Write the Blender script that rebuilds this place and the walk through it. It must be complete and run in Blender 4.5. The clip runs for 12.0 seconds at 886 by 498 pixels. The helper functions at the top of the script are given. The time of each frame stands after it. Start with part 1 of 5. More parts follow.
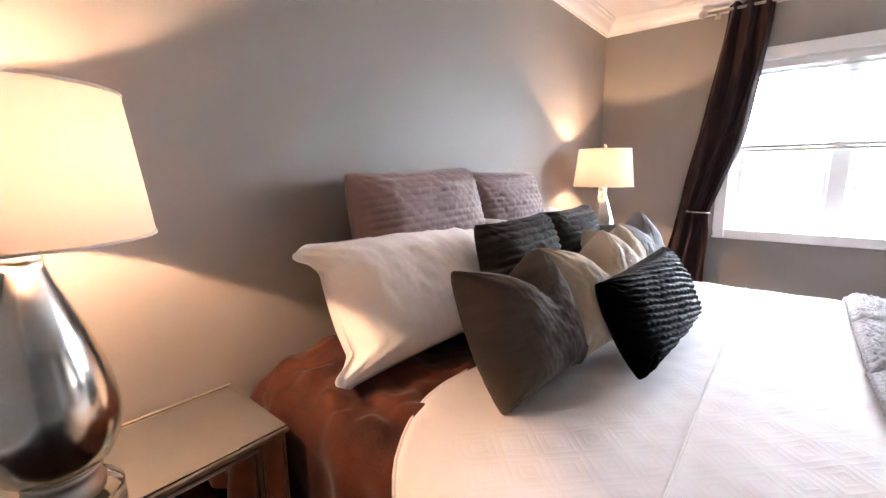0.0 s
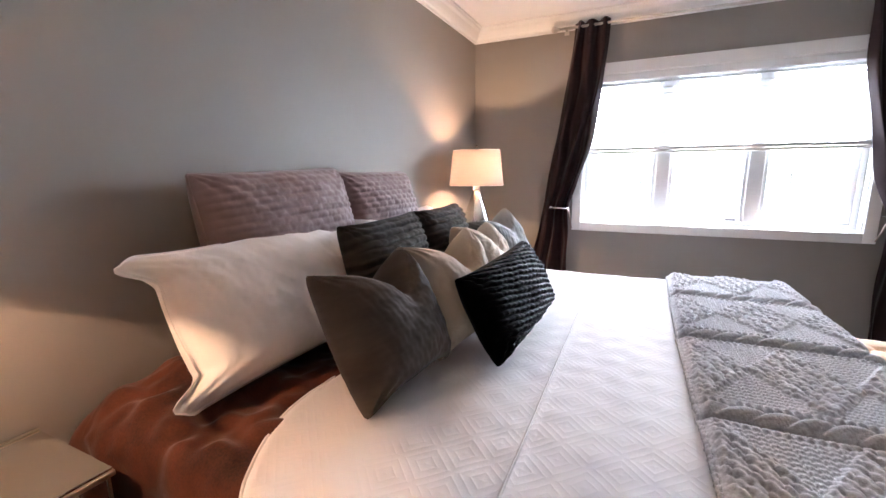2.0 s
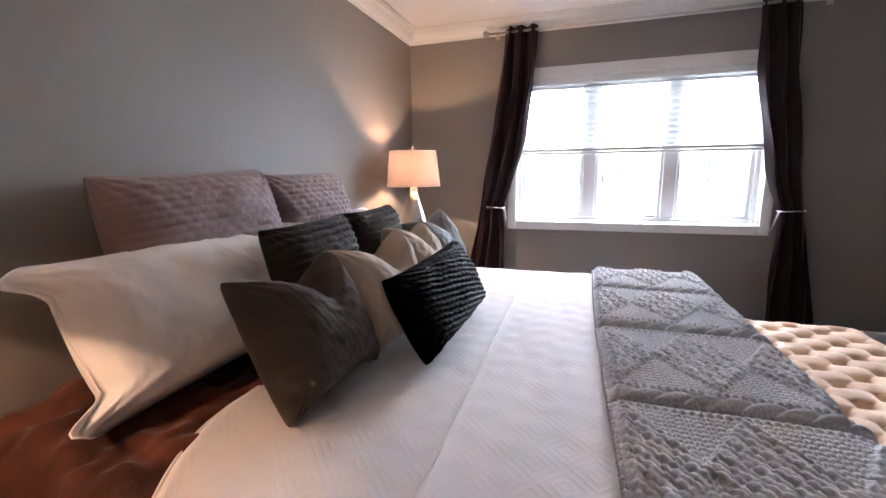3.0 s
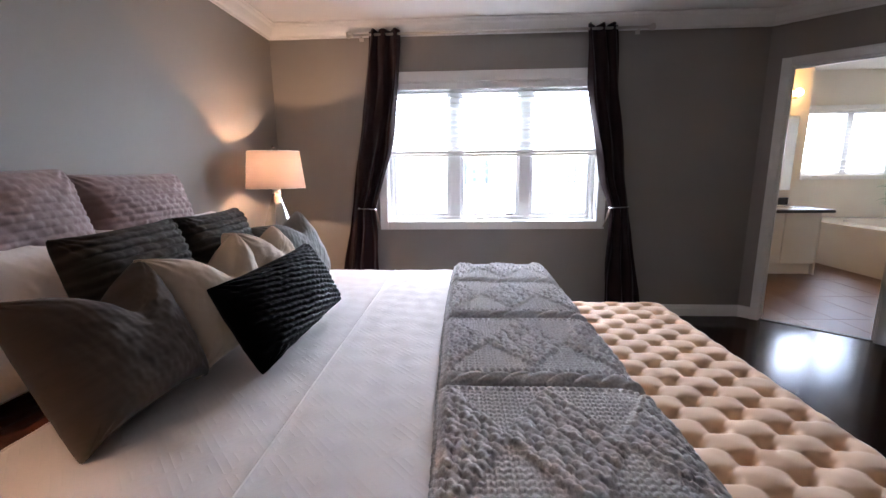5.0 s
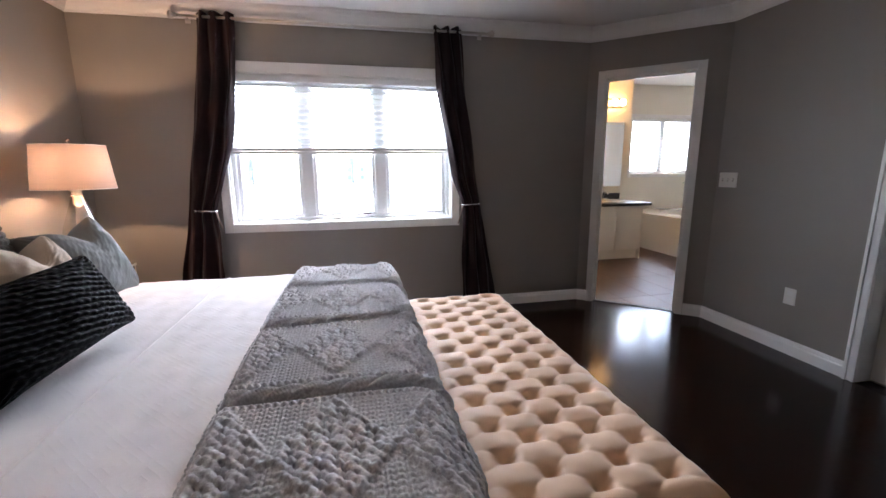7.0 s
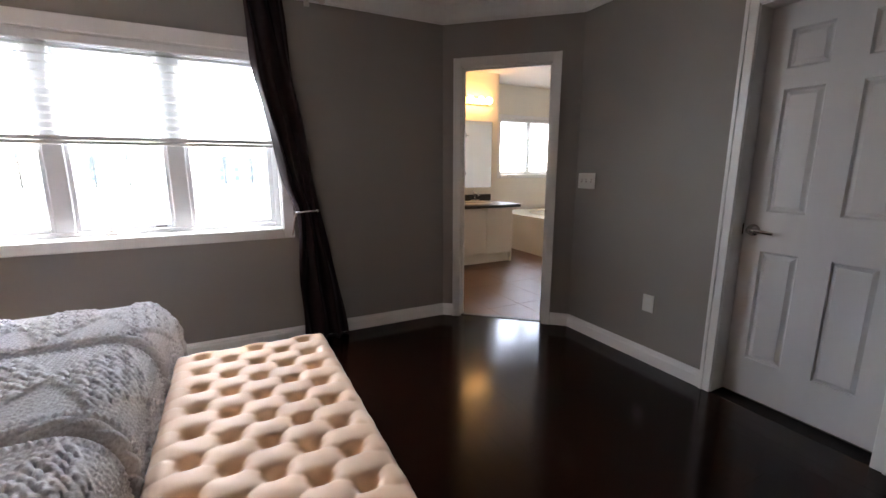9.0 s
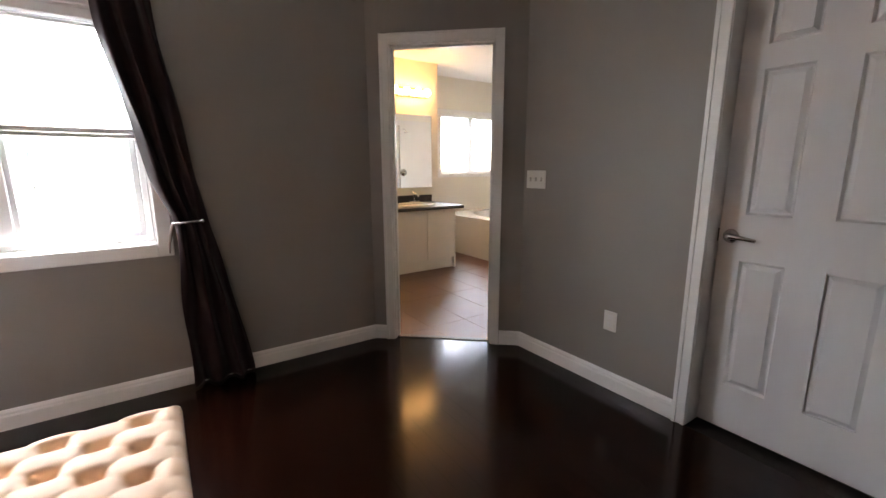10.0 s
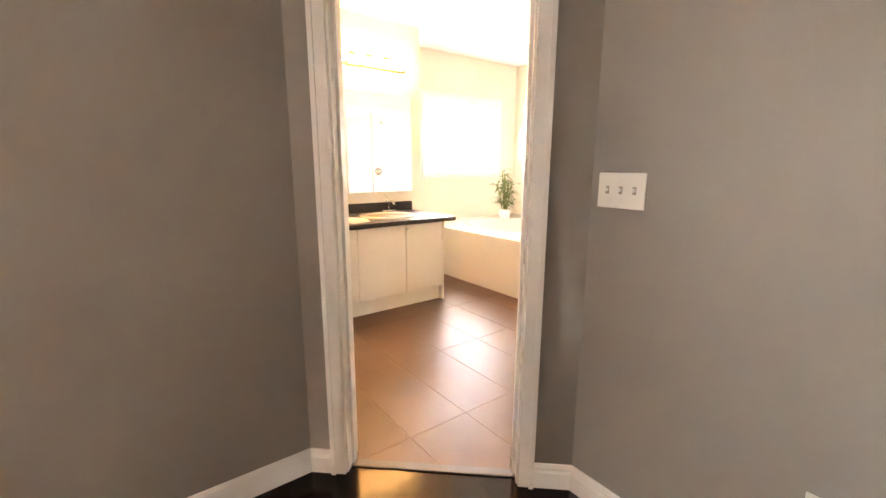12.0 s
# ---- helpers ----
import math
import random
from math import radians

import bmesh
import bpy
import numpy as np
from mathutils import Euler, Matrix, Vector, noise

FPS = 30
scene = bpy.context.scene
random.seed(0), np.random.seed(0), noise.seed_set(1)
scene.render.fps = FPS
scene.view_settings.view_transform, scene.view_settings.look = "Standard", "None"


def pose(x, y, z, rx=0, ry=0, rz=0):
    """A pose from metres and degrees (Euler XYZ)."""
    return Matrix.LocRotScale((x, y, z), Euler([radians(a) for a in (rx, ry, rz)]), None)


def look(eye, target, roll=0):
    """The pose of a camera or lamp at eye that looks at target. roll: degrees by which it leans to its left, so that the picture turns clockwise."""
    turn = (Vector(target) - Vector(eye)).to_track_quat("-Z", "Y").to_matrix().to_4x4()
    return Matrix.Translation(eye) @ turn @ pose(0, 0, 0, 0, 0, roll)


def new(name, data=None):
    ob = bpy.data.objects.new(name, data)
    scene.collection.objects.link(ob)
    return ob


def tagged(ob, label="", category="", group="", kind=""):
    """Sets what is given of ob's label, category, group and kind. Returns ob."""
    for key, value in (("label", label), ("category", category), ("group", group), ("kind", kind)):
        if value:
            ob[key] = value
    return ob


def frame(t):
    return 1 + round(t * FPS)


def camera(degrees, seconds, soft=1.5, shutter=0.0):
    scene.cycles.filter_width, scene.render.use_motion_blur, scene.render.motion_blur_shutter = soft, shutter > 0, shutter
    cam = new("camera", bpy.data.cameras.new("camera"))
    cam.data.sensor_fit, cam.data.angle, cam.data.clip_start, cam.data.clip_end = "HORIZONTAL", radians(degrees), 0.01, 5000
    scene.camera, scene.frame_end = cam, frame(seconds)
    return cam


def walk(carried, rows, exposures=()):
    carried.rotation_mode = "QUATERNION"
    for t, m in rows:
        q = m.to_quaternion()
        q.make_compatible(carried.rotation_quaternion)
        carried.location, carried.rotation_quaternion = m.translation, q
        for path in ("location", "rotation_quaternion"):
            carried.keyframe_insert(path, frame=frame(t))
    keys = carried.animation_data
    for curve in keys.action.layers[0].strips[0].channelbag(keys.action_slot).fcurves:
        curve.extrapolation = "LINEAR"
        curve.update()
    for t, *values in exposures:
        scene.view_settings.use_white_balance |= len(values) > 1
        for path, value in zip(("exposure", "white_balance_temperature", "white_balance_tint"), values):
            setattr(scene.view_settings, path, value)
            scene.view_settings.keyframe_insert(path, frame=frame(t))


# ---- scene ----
cam = camera(93.6, 12.0)
PATH = [
    (0, (0.353, 0.306, 1.28), (-0.902, 1.82, 0.917), -0.6),
    (0.5, (0.365, 0.328, 1.279), (-0.793, 1.918, 0.913), -0.5),
    (1, (0.384, 0.341, 1.278), (-0.669, 2.002, 0.914), -0.5),
    (1.5, (0.407, 0.354, 1.273), (-0.539, 2.079, 0.912), -0.7),
    (2, (0.431, 0.37, 1.28), (-0.403, 2.15, 0.91), -0.6),
    (2.5, (0.462, 0.375, 1.281), (-0.259, 2.204, 0.911), -0.8),
    (3, (0.497, 0.383, 1.283), (-0.104, 2.254, 0.912), -0.8),
    (5, (0.67, 0.395, 1.277), (0.565, 2.358, 0.909), -0.6),
    (5.5, (0.731, 0.399, 1.275), (0.754, 2.365, 0.908), -0.6),
    (6, (0.803, 0.394, 1.262), (0.95, 2.356, 0.899), -0.7),
    (6.5, (0.878, 0.394, 1.278), (1.154, 2.34, 0.905), -0.5),
    (8.5, (1.288, 0.73, 1.269), (2.063, 2.534, 0.888), -0.3),
    (9, (1.467, 0.891, 1.261), (2.357, 2.641, 0.881), 0.0),
    (9.5, (1.634, 1.071, 1.242), (2.639, 2.758, 0.86), -0.2),
    (10, (1.81, 1.298, 1.246), (2.918, 2.919, 0.863), -0.2),
    (10.5, (2.02, 1.562, 1.236), (3.185, 3.141, 0.853), -0.0),
    (11, (2.197, 1.837, 1.234), (3.385, 3.4, 0.85), -0.1),
    (11.5, (2.367, 2.155, 1.242), (3.555, 3.717, 0.856), 0.2),
    (12, (2.567, 2.464, 1.247), (3.749, 4.029, 0.855), 0.2),
]
EXPOSURES = [(0.0, 4.5, 5900, 14), (1.5, 4.4, 5850, 14), (2.5, 3.88, 5800, 15), (5.5, 3.52, 5800, 16), (8.5, 3.52, 6100, 15), (10.0, 3.95, 6600, 15), (10.5, 4.55, 6900, 15), (11.0, 5.0, 7300, 16), (12.0, 5.5, 7600, 16)]
walk(cam, [(t, look(eye, target, roll)) for t, eye, target, roll in PATH], EXPOSURES)

# ---- world, sun, exposure ----
world = bpy.data.worlds.new("overcast_sky")
scene.world = world
world.use_nodes = True
wn = world.node_tree
sky = wn.nodes.new("ShaderNodeTexSky")
sky.sky_type = "NISHITA"
sky.sun_disc = False
sky.sun_elevation, sky.sun_rotation = radians(52), radians(25)
sky.air_density, sky.dust_density, sky.ozone_density = 1.0, 1.5, 1.0
wn.links.new(sky.outputs[0], wn.nodes["Background"].inputs[0])
wn.nodes["Background"].inputs[1].default_value = 0.15
sun_data = bpy.data.lights.new("sun", "SUN")
sun_data.energy, sun_data.angle, sun_data.color = 1.2, radians(14), (1.0, 0.96, 0.9)
sun = new("sun", sun_data)
sun.matrix_world = look((0, 0, 30), (-8.4, -18, 6))

LAMP_GLOW, LAMP_COLOR = 370.0, (1.0, 0.60, 0.33)
def sky_light(name, x, z, w, h, y, watts):
    """Overcast sky's light in the upper part of a window's opening, shining into the room."""
    data = bpy.data.lights.new(name, "AREA")
    data.shape, data.size, data.size_y, data.energy, data.color = "RECTANGLE", w, h, watts, (0.93, 0.97, 1.0)
    ob = new(name, data)
    ob.matrix_world = look((x, y, z), (x, y - 1.0, z - 0.75))


sky_light("window_sky_light", 0.895, 1.72, 1.74, 0.56, 4.38, 5.6)
sky_light("bathroom_sky_light", 6.14, 1.62, 1.14, 0.6, 7.16, 2.9)
BATH_GLOW, BATH_COLOR = 2.9, (1.0, 0.56, 0.20)


# ---- materials ----
def node(tree, kind, **values):
    n = tree.nodes.new(kind)
    for key, value in values.items():
        n.inputs[key].default_value = value
    return n


def material(name, color, rough=0.5, metal=0.0, vary=0.12, scale=6.0, fine=90.0, bump=0.15, depth=0.002, stretch=(1, 1, 1), sheen=0.0, coat=0.0, second=None, rand=0.0, spec=0.5):
    """A surface with variation at two scales: broad patches and fine grain, both in colour and in relief."""
    m = bpy.data.materials.new(name)
    m.use_nodes = True
    t, L = m.node_tree, m.node_tree.links
    b = t.nodes["Principled BSDF"]
    b.inputs["Metallic"].default_value = metal
    b.inputs["Specular IOR Level"].default_value = spec
    b.inputs["Sheen Weight"].default_value = sheen
    b.inputs["Sheen Roughness"].default_value = 0.4
    b.inputs["Coat Weight"].default_value = coat
    b.inputs["Coat Roughness"].default_value = 0.08
    co = t.nodes.new("ShaderNodeTexCoord")
    mp = t.nodes.new("ShaderNodeMapping")
    mp.inputs["Scale"].default_value = stretch
    L.new(co.outputs["Object"], mp.inputs["Vector"])
    broad = node(t, "ShaderNodeTexNoise", Scale=scale, Detail=4.0)
    grain = node(t, "ShaderNodeTexNoise", Scale=fine, Detail=3.0)
    L.new(mp.outputs[0], broad.inputs["Vector"])
    L.new(mp.outputs[0], grain.inputs["Vector"])
    add = node(t, "ShaderNodeMath")
    add.operation = "MULTIPLY_ADD"
    L.new(grain.outputs["Fac"], add.inputs[0])
    add.inputs[1].default_value = 0.4
    L.new(broad.outputs["Fac"], add.inputs[2])
    if rand:
        info = t.nodes.new("ShaderNodeObjectInfo")
        r = node(t, "ShaderNodeMath")
        r.operation = "MULTIPLY_ADD"
        r.inputs[1].default_value = rand
        L.new(info.outputs["Random"], r.inputs[0])
        L.new(add.outputs[0], r.inputs[2])
        add = r
    ramp = t.nodes.new("ShaderNodeMapRange")
    ramp.inputs["From Min"].default_value, ramp.inputs["From Max"].default_value = 0.4, 1.0 + rand
    L.new(add.outputs[0], ramp.inputs["Value"])
    mix = t.nodes.new("ShaderNodeMix")
    mix.data_type = "RGBA"
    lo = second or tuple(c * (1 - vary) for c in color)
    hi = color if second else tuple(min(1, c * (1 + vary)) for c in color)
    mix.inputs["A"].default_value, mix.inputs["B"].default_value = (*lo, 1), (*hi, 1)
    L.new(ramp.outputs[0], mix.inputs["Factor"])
    L.new(mix.outputs["Result"], b.inputs["Base Color"])
    rr = t.nodes.new("ShaderNodeMapRange")
    rr.inputs["To Min"].default_value, rr.inputs["To Max"].default_value = max(0.02, rough * 0.85), min(1, rough * 1.15)
    L.new(grain.outputs["Fac"], rr.inputs["Value"])
    L.new(rr.outputs[0], b.inputs["Roughness"])
    if bump:
        bp = node(t, "ShaderNodeBump", Strength=bump, Distance=depth)
        L.new(grain.outputs["Fac"], bp.inputs["Height"])
        L.new(bp.outputs[0], b.inputs["Normal"])
    return m


def math_node(t, op, a, b=None):
    n = t.nodes.new("ShaderNodeMath")
    n.operation = op
    for i, v in enumerate((a, b)):
        if v is None:
            continue
        if isinstance(v, (int, float)):
            n.inputs[i].default_value = v
        else:
            t.links.new(v, n.inputs[i])
    return n.outputs[0]


def add_relief(m, build, strength=0.5, distance=0.004):
    """Lays a second relief over a material; build(tree, x, y, z) gives its height from object coordinates in metres."""
    t = m.node_tree
    b = t.nodes["Principled BSDF"]
    co = t.nodes.new("ShaderNodeTexCoord")
    sep = t.nodes.new("ShaderNodeSeparateXYZ")
    t.links.new(co.outputs["Object"], sep.inputs[0])
    h = build(t, *sep.outputs)
    bp = node(t, "ShaderNodeBump", Strength=strength, Distance=distance)
    t.links.new(h, bp.inputs["Height"])
    if b.inputs["Normal"].links:
        t.links.new(b.inputs["Normal"].links[0].from_socket, bp.inputs["Normal"])
    t.links.new(bp.outputs[0], b.inputs["Normal"])
    return m


def diamonds(t, x, y, z, size=0.125):
    """Concentric stitched diamonds."""
    u = math_node(t, "ABSOLUTE", math_node(t, "SUBTRACT", math_node(t, "FRACT", math_node(t, "DIVIDE", x, size)), 0.5))
    v = math_node(t, "ABSOLUTE", math_node(t, "SUBTRACT", math_node(t, "FRACT", math_node(t, "DIVIDE", y, size)), 0.5))
    d = math_node(t, "ADD", u, v)
    s = math_node(t, "ABSOLUTE", math_node(t, "SINE", math_node(t, "MULTIPLY", d, 3.1416 * 5)))
    return math_node(t, "SUBTRACT", 1.0, math_node(t, "POWER", s, 0.4))


def waves(axis, period):
    def build(t, x, y, z):
        c = (x, y, z)[axis]
        return math_node(t, "SINE", math_node(t, "MULTIPLY", c, 6.2832 / period))
    return build


def glass_material(name, rough=0.0, color=(1, 1, 1)):
    m = bpy.data.materials.new(name)
    m.use_nodes = True
    b = m.node_tree.nodes["Principled BSDF"]
    b.inputs["Base Color"].default_value = (*color, 1)
    b.inputs["Transmission Weight"].default_value, b.inputs["Roughness"].default_value, b.inputs["IOR"].default_value = 1.0, rough, 1.45
    return m


def glow_material(name, color, strength):
    m = bpy.data.materials.new(name)
    m.use_nodes = True
    b = m.node_tree.nodes["Principled BSDF"]
    b.inputs["Base Color"].default_value = (*color, 1)
    b.inputs["Emission Color"].default_value, b.inputs["Emission Strength"].default_value = (*color, 1), strength
    return m


def shade_material(name, color, through_part):
    """Lampshade linen: part of the light passes through the cloth."""
    m = bpy.data.materials.new(name)
    m.use_nodes = True
    t, L = m.node_tree, m.node_tree.links
    d = node(t, "ShaderNodeBsdfDiffuse", Color=(*(c * 0.35 for c in color), 1))
    tr = node(t, "ShaderNodeBsdfTranslucent", Color=(*color, 1))
    mix = t.nodes.new("ShaderNodeMixShader")
    co = t.nodes.new("ShaderNodeTexCoord")
    weave = node(t, "ShaderNodeTexNoise", Scale=140.0, Detail=2.0)
    L.new(co.outputs["Object"], weave.inputs["Vector"])
    rg = t.nodes.new("ShaderNodeMapRange")
    rg.inputs["To Min"].default_value, rg.inputs["To Max"].default_value = through_part * 0.85, through_part * 1.15
    L.new(weave.outputs["Fac"], rg.inputs["Value"])
    L.new(rg.outputs[0], mix.inputs[0])
    L.new(d.outputs[0], mix.inputs[1])
    L.new(tr.outputs[0], mix.inputs[2])
    L.new(mix.outputs[0], t.nodes["Material Output"].inputs[0])
    return m


M_WALL = material("greige_wall_paint", (0.278, 0.254, 0.229), 0.55, vary=0.03, scale=2.0, fine=260, bump=0.12, depth=0.001)
M_CEIL = material("white_ceiling_paint", (0.80, 0.78, 0.76), 0.8, vary=0.02, scale=2.0, fine=200, bump=0.15, depth=0.001)
M_TRIM = material("white_trim_paint", (0.80, 0.79, 0.77), 0.32, vary=0.02, scale=5.0, fine=60, bump=0.05, depth=0.001)
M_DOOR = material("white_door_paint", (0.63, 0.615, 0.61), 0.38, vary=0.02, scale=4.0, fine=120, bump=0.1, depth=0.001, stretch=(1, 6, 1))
M_VINYL = material("white_vinyl", (0.80, 0.81, 0.82), 0.35, vary=0.02, bump=0.03)
M_SLAT = material("white_blind_slat", (0.82, 0.82, 0.81), 0.4, vary=0.02, bump=0.03)
M_FLOOR = material("espresso_hardwood", (0.018, 0.0045, 0.0022), 0.15, scale=5.0, fine=70, vary=0.4, bump=0.06, depth=0.0008, stretch=(14, 1.2, 1), rand=0.2, second=(0.0062, 0.0020, 0.0012), spec=0.26)
M_SUB = material("subfloor", (0.012, 0.008, 0.006), 0.8)
M_TILE = material("brown_porcelain_tile", (0.165, 0.092, 0.058), 0.42, vary=0.2, scale=4.0, fine=60, bump=0.06, rand=0.25, second=(0.12, 0.066, 0.042))
M_GROUT = material("beige_grout", (0.27, 0.175, 0.125), 0.9, vary=0.1, fine=200)
M_BATHWALL = material("cream_bath_paint", (0.80, 0.76, 0.66), 0.55, vary=0.02, scale=2.0, fine=240, bump=0.1, depth=0.001)
M_WTILE = material("white_wall_tile", (0.80, 0.79, 0.76), 0.15, vary=0.03, scale=3.0, rand=0.1, bump=0.02)
M_QUILT = add_relief(material("white_quilt_cotton", (0.82, 0.775, 0.76), 0.85, vary=0.03, scale=9.0, fine=320, bump=0.2, depth=0.001, sheen=0.15), diamonds, 0.15, 0.004)
M_SHAM = add_relief(material("white_sham_cotton", (0.82, 0.775, 0.75), 0.85, vary=0.03, scale=8.0, fine=260, bump=0.2, depth=0.001, sheen=0.15), diamonds, 0.10, 0.003)
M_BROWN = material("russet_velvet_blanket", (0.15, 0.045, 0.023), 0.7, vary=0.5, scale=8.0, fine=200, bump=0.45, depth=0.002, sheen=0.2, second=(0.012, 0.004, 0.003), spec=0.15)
M_MAUVE = material("mauve_quilted_satin", (0.27, 0.185, 0.18), 0.6, vary=0.14, scale=14.0, fine=240, bump=0.3, depth=0.0015, sheen=0.25)
M_CHAR = add_relief(material("charcoal_woven", (0.036, 0.030, 0.023), 0.8, vary=0.25, scale=20.0, fine=240, bump=0.3, depth=0.002, sheen=0.05, spec=0.25), waves(1, 0.034), 0.5, 0.005)
M_TAUPE = add_relief(material("taupe_grey_silk", (0.070, 0.055, 0.045), 0.8, vary=0.12, scale=16.0, fine=220, bump=0.2, depth=0.001, stretch=(1, 5, 1), sheen=0.1, spec=0.3), waves(1, 0.055), 0.3, 0.003)
M_CREAM = material("cream_linen", (0.56, 0.46, 0.35), 0.75, vary=0.06, scale=14.0, fine=300, bump=0.35, depth=0.0015, sheen=0.2)
M_SLATE = material("slate_grey_linen", (0.20, 0.205, 0.20), 0.75, vary=0.08, scale=14.0, fine=300, bump=0.3, depth=0.0015, sheen=0.2)
M_BLACK = material("black_ruffled_cloth", (0.0016, 0.0016, 0.0020), 0.50, vary=0.3, scale=30.0, fine=300, bump=0.4, depth=0.002, spec=0.04)
M_KNIT = material("grey_melange_wool", (0.76, 0.76, 0.78), 0.95, scale=120.0, fine=420, bump=0.5, depth=0.002, sheen=0.3, second=(0.41, 0.40, 0.41), spec=0.2)
M_BENCH = material("cream_bench_velvet", (0.87, 0.59, 0.38), 0.6, vary=0.04, scale=10.0, fine=260, bump=0.15, depth=0.001, sheen=0.35)
M_DARKWOOD = material("dark_wood", (0.03, 0.018, 0.013), 0.35, vary=0.3, stretch=(1, 1, 6))
M_MATTRESS = material("mattress_ticking", (0.6, 0.58, 0.55), 0.9)
M_CURTAIN = material("plum_brown_satin", (0.026, 0.0135, 0.0155), 0.6, vary=0.15, scale=9.0, fine=300, bump=0.2, depth=0.001, sheen=0.12, spec=0.12, stretch=(3, 3, 1))
M_NICKEL = material("brushed_nickel", (0.62, 0.58, 0.54), 0.36, 1.0, vary=0.05, bump=0.03)
M_HANDLE = material("polished_nickel", (0.46, 0.42, 0.39), 0.14, 1.0, vary=0.05, bump=0.0)
M_STRIP = material("dull_metal_strip", (0.16, 0.145, 0.14), 0.5, 0.6, vary=0.15, fine=200, bump=0.1)
M_CHROME = material("chrome", (0.82, 0.82, 0.82), 0.08, 1.0, vary=0.03, bump=0.0)
M_MIRROR = material("mirror_glass", (0.86, 0.86, 0.83), 0.025, 1.0, vary=0.02, scale=3.0, bump=0.0)
M_CHAMPAGNE = material("champagne_silver_trim", (0.55, 0.47, 0.36), 0.35, 1.0, vary=0.12, scale=30, fine=300, bump=0.3)
M_MERCURY = material("mercury_glass", (0.90, 0.88, 0.84), 0.17, 1.0, scale=14.0, fine=120, bump=0.08, depth=0.001, second=(0.66, 0.62, 0.56))
M_CRYSTAL = glass_material("clear_crystal", 0.01, (0.97, 0.97, 0.95))
M_PANE = glass_material("window_glass", 0.0, (0.98, 0.99, 0.99))
M_SHADE = shade_material("ivory_linen_shade", (0.92, 0.72, 0.63), 0.050)
M_SHADETRIM = material("shade_binding", (0.42, 0.38, 0.34), 0.8)
M_BULB = glow_material("frosted_bulb", LAMP_COLOR, LAMP_GLOW)
M_GLOBE = glow_material("vanity_globe", BATH_COLOR, BATH_GLOW)
M_PLATE = material("white_plastic_plate", (0.78, 0.76, 0.72), 0.35, vary=0.02, bump=0.02)
# brown that stands in for the shade round the switch toggles
M_TOGGLE_SHADE = material("painted_toggle_shade", (0.34, 0.29, 0.24), 0.5, vary=0.05)
M_SLOT = material("dark_slot", (0.05, 0.045, 0.04), 0.6)
M_CABINET = material("white_thermofoil", (0.78, 0.75, 0.68), 0.38, vary=0.02, bump=0.03)
M_COUNTER = material("dark_laminate", (0.030, 0.022, 0.018), 0.28, scale=40.0, fine=300, vary=0.5, second=(0.012, 0.009, 0.008), bump=0.05)
M_PORCELAIN = material("white_porcelain", (0.82, 0.80, 0.76), 0.1, vary=0.02, bump=0.0)
M_BRASS = material("warm_brass", (0.62, 0.42, 0.2), 0.25, 1.0, vary=0.1)
M_TOWEL = material("white_towel", (0.8, 0.78, 0.74), 0.95, vary=0.04, fine=320, bump=0.6, depth=0.003)
M_LEAF = material("leaf_green", (0.06, 0.13, 0.02), 0.45, vary=0.35, scale=20.0, second=(0.11, 0.16, 0.03))
M_STALK = material("bamboo_stalk", (0.16, 0.22, 0.05), 0.5, vary=0.2)
M_GRASS = material("pale_dry_grass", (0.40, 0.40, 0.28), 0.95, vary=0.2, scale=0.4, fine=8)
M_FENCE = material("weathered_fence", (0.50, 0.42, 0.32), 0.85, vary=0.15)
M_SIDING = material("pale_siding", (0.62, 0.6, 0.57), 0.8, vary=0.06)
M_ROOF = material("grey_shingle", (0.16, 0.15, 0.15), 0.9, vary=0.2, scale=3.0)
M_FARGLASS = material("far_window", (0.3, 0.31, 0.32), 0.3, vary=0.1)
M_BARK = material("bark", (0.10, 0.075, 0.055), 0.9, vary=0.2)
# needles far paler than dark green: distance haze is put into the colour
M_HAZED_NEEDLE = material("haze_paled_needles", (0.40, 0.385, 0.32), 0.8, vary=0.3, scale=3.0)


# ---- mesh helpers ----
def link(name, bm, mat, parent=None, smooth=False):
    me = bpy.data.meshes.new(name)
    bmesh.ops.recalc_face_normals(bm, faces=bm.faces)
    bm.to_mesh(me)
    bm.free()
    me.materials.append(mat)
    if smooth:
        for p in me.polygons:
            p.use_smooth = True
    ob = new(name, me)
    ob.parent = parent
    return ob


def part(name, bm, mat, parent, label="", smooth=False):
    return tagged(link(name, bm, mat, parent, smooth), label)


def shared(name, me, parent, m=None):
    """One more object on a mesh that already exists."""
    ob = new(name, me)
    ob.parent = parent
    if m is not None:
        ob.matrix_local = m
    return ob


def empty(name, label, category, at=(0, 0, 0), group="", kind="", turn=0):
    ob = new(name)
    ob.empty_display_size = 0.1
    ob.matrix_world = pose(*at, 0, 0, turn)
    return tagged(ob, label, category, group, kind)


def structure(ob, label):
    return tagged(ob, label, kind="structure")


def box(x0, x1, y0, y1, z0, z1, bevel=0.0, bm=None, segs=2):
    bm = bm or bmesh.new()
    made = bmesh.ops.create_cube(bm, size=1.0)["verts"]
    for v in made:
        v.co = Vector((x0 + (v.co.x + 0.5) * (x1 - x0), y0 + (v.co.y + 0.5) * (y1 - y0), z0 + (v.co.z + 0.5) * (z1 - z0)))
    if bevel:
        edges = list({e for v in made for e in v.link_edges})
        bmesh.ops.bevel(bm, geom=edges, offset=bevel, segments=segs, profile=0.6, affect="EDGES")
    return bm


